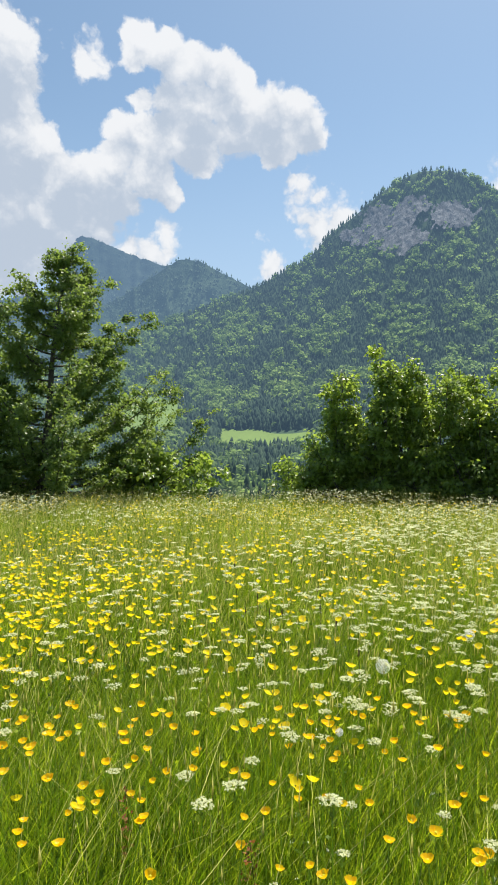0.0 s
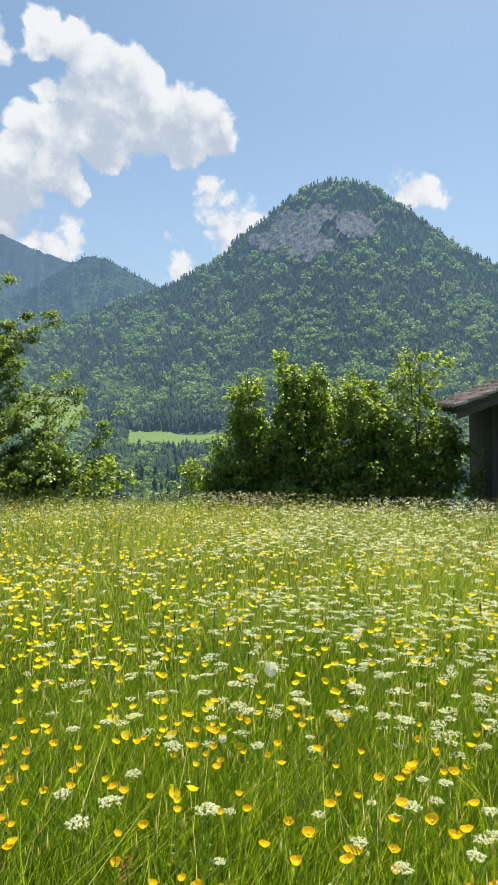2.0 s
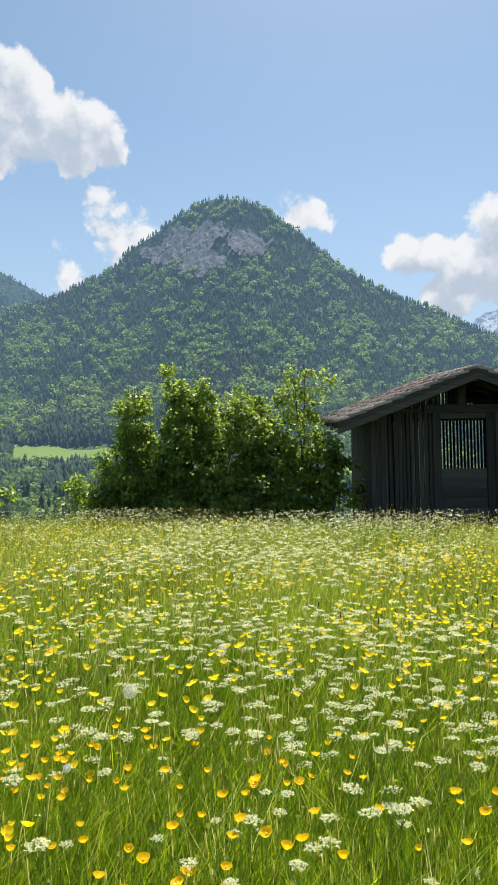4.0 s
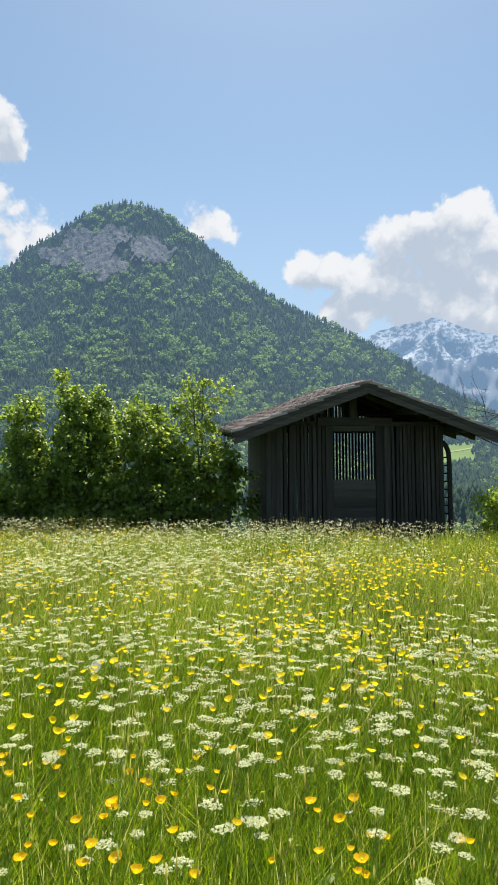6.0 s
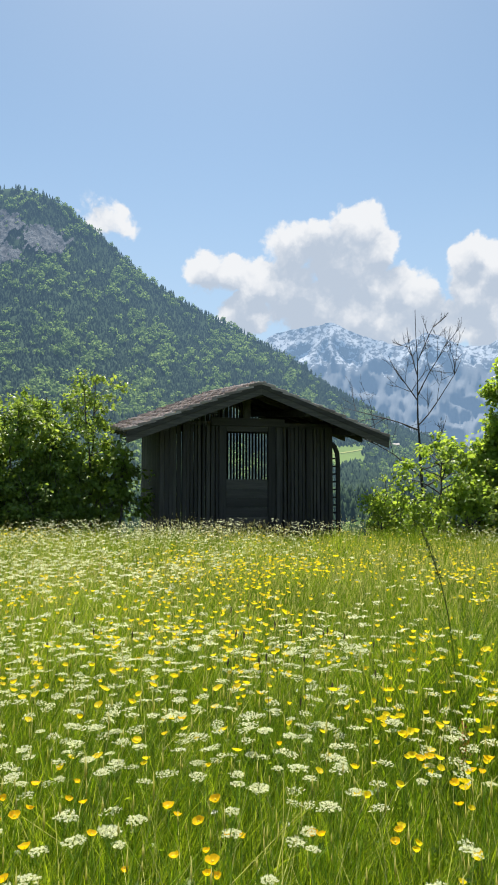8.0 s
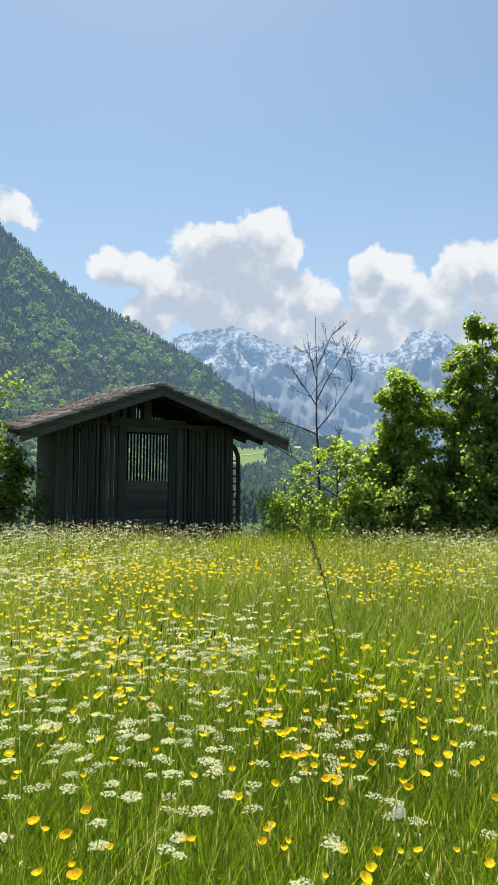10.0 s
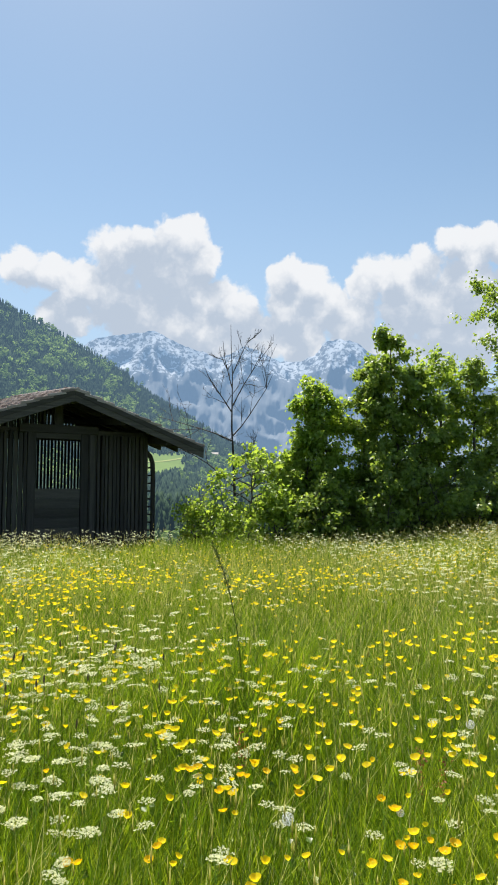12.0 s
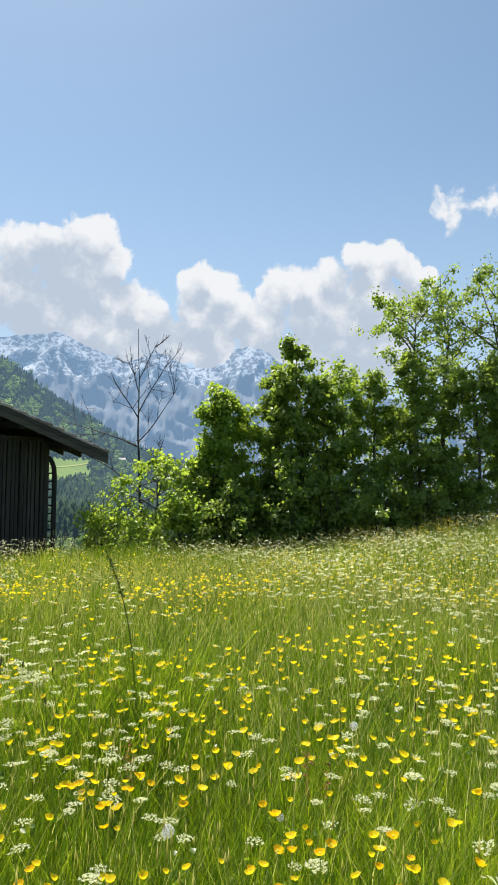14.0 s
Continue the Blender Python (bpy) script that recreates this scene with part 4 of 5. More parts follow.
def tiered(name, label, spot, height, radius, leaves, seed, leaf=0.075, mat="leaf", base=0.05):
    """A tree with a straight leader and long level boughs that turn up at their tips."""
    rs = np.random.RandomState(seed)
    thing = tagged(new(name), label, "tree")
    z0 = float(land(math.hypot(*spot), math.degrees(math.atan2(spot[0], spot[1]))))
    thing.matrix_world = pose(spot[0], spot[1], z0 - 0.05)
    height -= z0
    axis = bent(rs, (0, 0, 0), (0.085 * height, 0, height), 10, 0.03)
    T, B, centres = Soup(), Soup(), []
    T.add(*tube(axis, np.linspace(0.02 * height, 0.01, 10), 8))
    count = int(13 * height)
    for k in range(count):
        h = base + (0.98 - base) * ((k + rs.rand()) / count) ** 1.25
        p = np.array([np.interp(h, np.linspace(0, 1, 10), axis[:, i]) for i in range(3)])
        ang = k * 2.39996 + rs.normal(0, 0.3)
        ln = radius * (1 - h) ** 1.08 * rs.uniform(0.6, 1.2) + 0.12
        d = np.array([math.cos(ang) + 0.2, math.sin(ang), 0])
        b = np.array([p + d * ln * t + np.array([0, 0, ln * (0.16 * t - 0.1 * math.sin(math.pi * t) + 0.34 * t ** 3 + 0.3 * h * t)]) for t in np.linspace(0, 1, 6)])
        B.add(*tube(b, np.linspace(0.012 * ln + 0.006, 0.003, 6), 5))
        for q in range(int(3 + 7 * ln)):
            f = 0.25 + 0.75 * (q + rs.rand()) / (3 + 7 * ln)
            bp = np.array([np.interp(f, np.linspace(0, 1, 6), b[:, i]) for i in range(3)])
            e = bp + rs.normal(0, 1, 3) * (0.14, 0.14, 0.035) + d * 0.1 + np.array([0, 0, 0.07])
            B.add(*tube([bp, e], [0.004, 0.002], 3))
            centres += [e, (bp + e) / 2]
    part("trunk", T.mesh("trunk", "bark", True), thing)
    part("branchwork", B.mesh("branchwork", "bark", True), thing)
    tufts = np.array(centres)[rs.randint(0, len(centres), max(8, leaves // 13))]
    v, f = scatter_leaves(rs, tufts, 18, np.array([0.075, 0.075, 0.045]), leaf, 0.5)
    part("crown", fast("crown", v, f, mat), thing)
    return thing


def dead_tree(spot, height, seed):
    rs = np.random.RandomState(seed)
    thing = tagged(new("dead_tree"), "bare dead tree with thin grey forking branches", "tree")
    thing.matrix_world = pose(spot[0], spot[1], float(land(math.hypot(*spot), math.degrees(math.atan2(*spot)))) - 0.1)
    T, B = Soup(), Soup()
    axis = bent(rs, (0, 0, 0), (-0.12, 0, height * 0.97), 10, 0.03)
    T.add(*tube(axis, 0.006 + 0.05 * np.linspace(1, 0, 10) ** 1.4, 8))
    part("trunk", T.mesh("trunk", "deadwood", True), thing)
    side = Vector((math.cos(radians(-50)), math.sin(radians(-50)), 0))    # to the right as the meadow sees it

    def bough(p, d, ln, r, level):
        n = 6
        pts = [np.array(p)]
        d = np.array(d, float)
        for i in range(n - 1):
            d = d + rs.normal(0, 0.09, 3) + np.array([0, 0, 0.03])
            d /= np.linalg.norm(d)
            pts.append(pts[-1] + d * ln / (n - 1))
        B.add(*tube(pts, np.linspace(r, max(0.0028, r * 0.3), n), 4))
        if level < 4:
            for i in range(rs.randint(4, 6) if level < 2 else 3):
                k = rs.randint(1, n - 1)
                dd = d + rs.normal(0, 0.55, 3) + np.array([0, 0, 0.15])
                bough(pts[k], dd / np.linalg.norm(dd), ln * rs.uniform(0.35, 0.6), r * 0.55, level + 1)

    for h, sgn, up, ln in ((0.26, 1, 0.5, 0.8), (0.3, -1, 0.75, 2.0), (0.33, 1, 0.3, 1.1), (0.4, 1, 0.9, 0.8), (0.5, -1, 0.55, 2.1), (0.52, 1, 1.3, 1.7), (0.62, -1, 0.9, 1.2), (0.64, 1, 1.6, 1.5), (0.72, -1, 1.7, 1.1), (0.78, 1, 1.9, 1.0)):
        p = [np.interp(h, np.linspace(0, 1, 10), axis[:, i]) for i in range(3)]
        d = np.array([side.x * sgn, side.y * sgn, up]) + rs.normal(0, 0.25, 3) * (1, 1, 0)
        bough(p, d / np.linalg.norm(d), ln * 1.15, 0.018, 1)
    part("branchwork", B.mesh("branchwork", "deadwood", True), thing)
    return thing


BEECH = "young broadleaf tree with level leafy boughs at the meadow's edge"
tiered("meadow_tree", BEECH, (-4.92, 15.23), 6.2, 3.9, 70000, 31, 0.066, "leaf_dark")
tiered("meadow_tree", "young broadleaf tree with dark leafy boughs beside a taller one", (-7.00, 15.60), 4.8, 2.2, 20000, 32, 0.08, "leaf_dark")
broadleaf("shrub", "low rounded green shrub at the meadow's edge", (-2.10, 15.90), 1.55, 1.6, 9000, 33, category="shrub", stems=5, base=0.02, peak=0.3)
SHRUB = "dense leafy green tree-like shrub at the meadow's edge"
for spot, h, rad, nl, sd in (((1.8, 14.9), 1.9, 0.6, 4500, 67), ((2.25, 14.75), 3.25, 0.6, 8500, 34), ((2.85, 14.65), 3.3, 1.0, 14000, 63), ((3.5, 14.6), 3.85, 0.85, 15000, 35),
                             ((4.15, 14.5), 3.4, 1.0, 14000, 65), ((4.7, 14.2), 3.4, 0.75, 12000, 36), ((5.35, 14.0), 3.2, 0.75, 9500, 68)):
    broadleaf("hazel_bush", SHRUB, spot, h, rad, nl, sd, leaf=0.072, stems=5, base=0.0, peak=0.16, sharp=0.85, category="bush")
for spot, h, sd in (((1.45, 14.7), 1.25, 69), ((2.6, 14.2), 1.6, 70), ((3.9, 13.95), 1.7, 71), ((5.0, 13.6), 1.6, 72)):
    broadleaf("shrub", "leafy green shrub at the foot of taller bushes", spot, h, 0.85, 5500, sd, leaf=0.072, stems=5, base=0.0, peak=0.15, sharp=1.2, category="shrub")
broadleaf("young_tree", "airy young tree with sparse leaves above a thicket", (6.05, 14.35), 3.95, 0.95, 4200, 37, stems=2, base=0.35, peak=0.5, leaf=0.075)
broadleaf("shrub", "leafy green shrub between the bushes and the barn", (5.91, 13.88), 2.0, 0.9, 6000, 38, stems=4, base=0.02, peak=0.4, category="shrub")
broadleaf("sapling", "thin sapling with yellowish leaves beside the barn", (6.36, 13.28), 2.1, 0.3, 500, 39, mat="leaf_light", base=0.5)
dead_tree((13.37, 10.81), 6.35, 40)
broadleaf("shrub", "low bright green shrub beside the barn", (11.5, 10.3), 1.4, 0.6, 2600, 41, mat="leaf_light", stems=4, base=0.0, peak=0.2, leaf=0.065, category="shrub")
broadleaf("shrub", "low bright green shrub under a dead tree", (11.6, 9.6), 1.05, 0.8, 4000, 42, mat="leaf_light", stems=5, base=0.0, peak=0.2, leaf=0.065, category="shrub")
LIGHT = "light green broadleaf tree with sunlit leaves"


def at(az, r):
    """A spot by bearing and distance from the path's end."""
    return (0.417 + r * math.sin(radians(az)), -0.209 + r * math.cos(radians(az)))


# low fan of bright boughs in front of the trees
broadleaf("maple_shrub", "bright green young maple with level fans of leaves", at(50.8, 14.4), 2.1, 1.0, 2400, 73, mat="leaf_light", base=0.3, peak=0.5, leaf=0.085, category="shrub")
# the row of trees, from the barn outwards
broadleaf("maple_tree", LIGHT, at(54.4, 14.6), 2.95, 0.95, 9000, 66, mat="leaf_light", base=0.05, peak=0.2, stems=2, leaf=0.08)
broadleaf("maple_tree", LIGHT, at(56.4, 14.8), 3.8, 1.05, 12500, 43, mat="leaf_light", base=0.05, peak=0.25, leaf=0.08)
broadleaf("maple_tree", LIGHT, at(58.6, 14.9), 3.65, 0.95, 11500, 64, mat="leaf_light", base=0.04, peak=0.25, leaf=0.075)
broadleaf("maple_tree", LIGHT, at(60.1, 15.1), 4.2, 1.0, 14000, 44, mat="leaf", base=0.03, peak=0.25, leaf=0.075)
broadleaf("maple_tree", "tall pointed leafy green tree", at(63.5, 15.2), 4.95, 1.0, 17500, 45, base=0.03, peak=0.3, sharp=1.3, leaf=0.085)
broadleaf("maple_tree", "tall pointed leafy green tree", at(65.2, 15.3), 4.1, 1.0, 12000, 50, base=0.03, peak=0.3, leaf=0.08)
broadleaf("thicket_tree", "loose light green tree beside taller ash trees", at(67.8, 15.6), 4.5, 0.95, 7500, 74, mat="leaf_light", base=0.1, peak=0.45, leaf=0.075)
broadleaf("ash_tree", "tall open ash tree with light spring leaves", at(73.0, 16.4), 6.4, 1.5, 12500, 46, base=0.12, peak=0.6, leaf=0.066, sharp=1.6, sparse=0.7)
broadleaf("ash_tree", "tall airy ash tree with sparse leaf clusters", at(76.4, 17.2), 7.2, 1.35, 6500, 47, base=0.3, peak=0.6, leaf=0.066, sharp=1.8, sparse=0.6)
broadleaf("ash_tree", "tall airy ash tree with sparse leaf clusters", at(80.6, 17.6), 7.0, 1.4, 6500, 57, base=0.25, peak=0.6, leaf=0.066, sharp=1.8, sparse=0.6)
broadleaf("thicket_tree", "leafy green tree in front of taller ash trees", at(70.6, 15.7), 4.3, 0.9, 10000, 48, leaf=0.08, base=0.0, peak=0.25)
broadleaf("thicket_tree", "leafy green tree in front of taller ash trees", at(74.2, 15.9), 4.9, 0.9, 12000, 49, leaf=0.075, base=0.05, peak=0.35)
broadleaf("thicket_tree", "dark leafy tree at the meadow's edge", at(78.6, 16.4), 4.4, 1.0, 11000, 58, leaf=0.08, base=0.12, peak=0.4)
broadleaf("thicket_tree", "dark leafy tree at the meadow's edge", at(82.6, 16.8), 5.0, 1.3, 12000, 75, leaf=0.08, base=0.1, peak=0.4)

for spot, h, rad, nl, mat, sd in ((at(53.2, 13.6), 1.5, 0.8, 5000, "leaf_light", 51), (at(56.4, 14.0), 1.5, 0.9, 5000, "leaf", 52), (at(59.4, 14.2), 1.6, 0.9, 5500, "leaf", 53), (at(62.6, 14.3), 1.6, 0.9, 5500, "leaf", 54),
                                  (at(66.2, 14.6), 1.7, 1.0, 6000, "leaf", 55), (at(69.4, 14.9), 1.8, 1.0, 6500, "leaf", 56), (at(72.6, 15.3), 1.9, 1.0, 6500, "leaf", 76), (at(76.2, 15.9), 2.1, 1.0, 6000, "leaf", 77)):
    broadleaf("shrub", "low leafy shrub under the trees at the meadow's edge", spot, h, rad, nl, sd, mat=mat, leaf=0.075, stems=5, base=0.0, peak=0.12, sharp=1.6, category="shrub")

tiered("spruce_tree", "dark green spruce behind the broadleaf trees", (19.4, 2.3), 6.6, 1.7, 26000, 61, 0.06, "needle")
tiered("spruce_tip", "thin young spruce rising behind the leafy trees", (17.05, 8.97), 5.3, 0.75, 900, 62, 0.06, "needle", 0.3)


# ---- the meadow ----
AZ0, AZ1 = -27.0, 88.0


def brow_of(az):
    """How far off the meadow bends down towards the valley."""
    return np.interp(az, [-10, 5, 25, 60, 68, 80], [14.5, 13.4, 12.0, 11.4, 12.2, 17.0])


def spots_in(rs, n, r0, r1, past=-0.6, a0=AZ0, a1=AZ1):
    r = np.sqrt(rs.uniform(r0 * r0, r1 * r1, n))
    az = rs.uniform(a0, a1, n)
    p = place(r, az)
    local = np.array(HUT.inverted())
    q = p @ local[:3, :3].T + local[:3, 3]
    ok = ~((np.abs(q[:, 0]) < W2 + 0.03) & (q[:, 1] > -0.05) & (q[:, 1] < DEPTH))
    return p[ok & (r < brow_of(az) + past)]


def blades(rs, spots, h0, h1, width, segs):
    """Bent tapering grass blades, leaning with the wind."""
    n = len(spots)
    h, yaw = rs.uniform(h0, h1, n) * (1 + 0.25 * wobble(spots[:, 0], spots[:, 1], 1.5)), rs.rand(n) * 6.283
    lean = np.stack([rs.normal(0.1, 0.26, n), rs.normal(0.0, 0.26, n)], -1) * h[:, None]
    w = width * rs.uniform(0.6, 1.4, n)
    side = np.stack([np.cos(yaw), np.sin(yaw), np.zeros(n)], -1)
    rows, faces = [], []
    for k in range(segs + 1):
        t = k / segs
        c = spots + np.concatenate([lean * t ** 1.8, (h * (t - 0.12 * t * t))[:, None]], 1)
        if k < segs:
            ww = (w * (1 - 0.65 * t))[:, None] / 2
            rows += [c - side * ww, c + side * ww]
        else:
            rows.append(c)
    k = 2 * segs + 1
    V = np.stack(rows, 1).reshape(-1, 3)
    for s in range(segs - 1):
        faces += [(2 * s, 2 * s + 1, 2 * s + 3), (2 * s, 2 * s + 3, 2 * s + 2)]
    faces.append((2 * segs - 2, 2 * segs - 1, 2 * segs))
    F = (np.array(faces)[None] + (np.arange(n) * k)[:, None, None]).reshape(-1, 3)
    return V, F


rs = np.random.RandomState(60)
S = Soup()
S.add(*blades(rs, spots_in(rs, 78000, 0.55, 3.0), 0.16, 0.48, 0.0036, 3))
S.add(*blades(rs, spots_in(rs, 11000, 0.55, 3.2), 0.18, 0.42, 0.0075, 4))
S.add(*blades(rs, spots_in(rs, 90000, 3.0, 7.0), 0.25, 0.52, 0.005, 2))
S.add(*blades(rs, spots_in(rs, 150000, 7.0, 18.5, 2.5), 0.28, 0.56, 0.009, 1))
# a stand of tall upright grass round the long stalk
sp = spots_in(rs, 3000, 2.3, 3.8, -0.6, 50.0, 62.0)
sp = sp[np.hypot(sp[:, 0] - 2.7, sp[:, 1] - 1.73) < 0.5 + rs.normal(0, 0.12, len(sp))]
v, f = blades(rs, sp, 0.45, 0.8, 0.0045, 4)
S.add(v, f)
# the meadow goes on behind the camera
S.add(*blades(rs, spots_in(rs, 30000, 0.6, 7.0, 2.5, 88.0, 333.0), 0.25, 0.54, 0.008, 1))
S.add(*blades(rs, spots_in(rs, 60000, 7.0, 18.5, 2.5, 88.0, 333.0), 0.28, 0.56, 0.014, 1))
tagged(new("meadow_grass", S.mesh("meadow_grass", "grass")), "tall lush green meadow grass bending in the wind", "grass", kind="stuff")


# low broad herb leaves between the blades
sp = spots_in(rs, 6000, 0.6, 4.5)
sp[:, 2] += rs.uniform(0.05, 0.3, len(sp))
S = Soup()
S.add(*scatter_leaves(rs, sp, 3, 0.02, 0.02))
tagged(new("herb_leaves", S.mesh("herb_leaves", "grass")), "small broad herb leaves among the grass stems", "herb", kind="stuff")


def patchy(rs, spots, s, seed, cut):
    keep = wobble(spots[:, 0], spots[:, 1], s, seed) + 0.8 * wobble(spots[:, 0], spots[:, 1], s * 3.1, seed + 2) + rs.normal(0, 0.36, len(spots)) > cut
    return spots[keep]


def whites(rs, spots):
    """The umbels thin out to both ends of the meadow, close to the path."""
    r, az = np.hypot(spots[:, 0], spots[:, 1]), np.degrees(np.arctan2(spots[:, 0], spots[:, 1]))
    share = 0.3 + 0.7 * smoothstep(-2, 14, az) * (1 - smoothstep(44, 58, az))
    return spots[rs.rand(len(spots)) < np.maximum(share, smoothstep(3.5, 8, r))]


# thin stems with seed heads, which give the far meadow its beige veil
sp = np.concatenate([spots_in(rs, 1500, 0.9, 3.0), spots_in(rs, 9000, 3.0, 7.0), spots_in(rs, 40000, 6.0, 18.0)])
n = len(sp)
v, f = blades(rs, sp, 0.46, 0.7, 0.0024, 2)
S = Soup()
S.add(v, f)
ends = v.reshape(n, 5, 3)[:, 4]
HEAD = (np.array([[0, 0, -0.5], [0.09, 0, -0.1], [-0.045, 0.08, -0.1], [-0.045, -0.08, -0.1], [0.02, 0.01, 0.5]]), np.array([[0, 2, 1], [0, 3, 2], [0, 1, 3], [1, 2, 4], [2, 3, 4], [3, 1, 4]]))
S.add(*repeat(HEAD[0], HEAD[1], turned(rs.rand(n) * 6.3, rs.uniform(0.016, 0.034, n), rs.uniform(0.02, 0.055, n)), ends))
tagged(new("seeding_grass", S.mesh("seeding_grass", "seed")), "thin meadow grass stems with pale seed heads", "grass", kind="stuff")


# ---- flowers ----
def cup(seed, openness, ring=5):
    """Five rounded overlapping petals in a cup: vertices and triangles."""
    rnd = random.Random(seed)
    V, F = [], []
    for k in range(5):
        a0 = k * 2 * math.pi / 5 + rnd.uniform(-0.08, 0.08)
        o = openness * rnd.uniform(0.85, 1.15)
        n0 = len(V)
        for t, wide in ((0.0, 0.1), (0.4, 0.7), (0.75, 0.76), (1.0, 0.58)):
            rad = (0.12 + t ** 0.75 * o)
            z = 0.82 * t ** 1.5 * (1.35 - 0.5 * o) + 0.02 * (k % 2)
            for s in (-1, 0, 1):
                q = rad - 0.06 * abs(s) * t
                V.append((q * math.cos(a0 + s * wide), q * math.sin(a0 + s * wide), z + (0.06 if s == 0 and t == 1.0 else 0)))
        for i in range(3):
            for j in range(2):
                p = n0 + 3 * i + j
                F += [(p, p + 1, p + 4), (p, p + 4, p + 3)]
    return np.array(V), np.array(F)


def umbel(seed, heads, florets, flat):
    """A plate of small white clusters on short rays."""
    rnd = random.Random(seed)
    V, F = [], []
    for k in range(heads):
        a, q = k * 2.39996, math.sqrt((k + 0.5) / heads) * rnd.uniform(0.85, 1.1)
        c = Vector((q * math.cos(a), q * math.sin(a), flat * (1 - q * q) + rnd.uniform(-0.05, 0.05)))
        for j in range(florets):
            p = c + Vector((rnd.gauss(0, 0.11), rnd.gauss(0, 0.11), rnd.gauss(0, 0.035)))
            b, s = rnd.random() * 3, rnd.uniform(0.07, 0.115) * (1 if florets > 4 else 2.0 if florets > 1 else 3.4)
            n0 = len(V)
            tilt, way = rnd.gauss(0, 0.6), rnd.random() * 6.3
            for i in range(4):
                w = b + i * math.pi / 2
                V.append((p.x + s * math.cos(w), p.y + s * math.sin(w), p.z + s * math.cos(w - way) * tilt))
            F += [(n0, n0 + 1, n0 + 2), (n0, n0 + 2, n0 + 3)]
    return np.array(V), np.array(F)


def stalk(seed, height, rad, bend=0.05):
    r = np.random.RandomState(seed)
    p = bent(r, (0, 0, 0), (0, 0, height), 6, 0.0)
    p[:, 0] += bend * height * np.sin(np.linspace(0, math.pi, 6)) + r.normal(0, 0.004, 6)
    p[0, :2] = 0
    p[-1, :2] = 0
    return tube(p, np.linspace(rad, rad * 0.6, 6), 4)


def many(rs, spots, templates, size, z0, z1, tilt):
    """Heads at heights z0 to z1 over the spots, tilted a little."""
    S = Soup()
    pick = rs.randint(0, len(templates), len(spots))
    for k, (v, f) in enumerate(templates):
        s = spots[pick == k]
        n = len(s)
        sc = size * rs.uniform(0.7, 1.25, n)
        m = turned(rs.rand(n) * 6.283, sc, sc)
        shear = np.tile(np.eye(3), (n, 1, 1))
        shear[:, 2, 0], shear[:, 2, 1] = rs.normal(0, tilt, n), rs.normal(0, tilt, n)
        S.add(*repeat(v, f, shear @ m, s + np.stack([rs.normal(0.02, 0.04, n), rs.normal(0, 0.04, n), rs.uniform(z0, z1, n)], -1)))
    return S


CUPS = [cup(s, o) for s, o in ((1, 0.8), (2, 0.95), (3, 0.85), (4, 1.05), (5, 0.68), (6, 0.9))]
UMBELS = [umbel(s, 15, 15, 0.16) for s in range(5)]
UMBELS_FAR = [umbel(20 + s, 11, 2, 0.16) for s in range(4)]

# far flowers, too many to count
mids = patchy(rs, spots_in(rs, 2100, 0.75, 3.6), 1.6, 1.0, -0.1)
mids = mids[np.argsort(np.hypot(mids[:, 0], mids[:, 1]))]


def star(seed, rays, depth):
    """A plain cup with a toothed rim, for flowers far off."""
    r = random.Random(seed)
    V = [(0, 0, 0)] + [((1.0 if i % 2 else 0.72) * math.cos(i * 2 * math.pi / rays), (1.0 if i % 2 else 0.72) * math.sin(i * 2 * math.pi / rays), depth * r.uniform(0.8, 1.2)) for i in range(rays)]
    return np.array(V), np.array([(0, i + 1, (i + 1) % rays + 1) for i in range(rays)])


def drift(name, label, mat, tiers):
    """One mesh from tiers of (spots, templates, size, z0, z1, tilt)."""
    S = Soup()
    for t in tiers:
        part_soup = many(rs, *t)
        S.add(np.concatenate(part_soup.v), np.concatenate(part_soup.f))
    return tagged(new(name, S.mesh(name, mat)), label, "flower", kind="stuff")


drift("buttercup_drifts", "drifts of yellow buttercups across the meadow", "petal_pale", [
    (patchy(rs, np.concatenate([spots_in(rs, 420, 1.1, 3.0, -0.6, 46.0, 86.0), spots_in(rs, 240, 1.3, 3.2, -0.6, -24.0, 8.0)]), 1.3, 6.0, 0.0), CUPS, 0.0112, 0.38, 0.52, 0.2),
    (np.concatenate([mids[300:], patchy(rs, spots_in(rs, 4900, 3.4, 6.5), 0.9, 1.0, 0.05)]), [cup(30 + s, 0.7 + 0.15 * s) for s in range(4)], 0.0122, 0.36, 0.56, 0.2),
    (patchy(rs, spots_in(rs, 25000, 6.5, 17.6, -2.0), 0.9, 1.0, 0.05), [star(s, 7, 0.4) for s in range(3)], 0.0118, 0.38, 0.58, 0.3),
    (patchy(rs, spots_in(rs, 7000, 0.8, 17.6, 0.7, 88.0, 333.0), 0.9, 1.0, 0.05), [star(s, 7, 0.75) for s in range(3)], 0.0135, 0.38, 0.58, 0.3)])
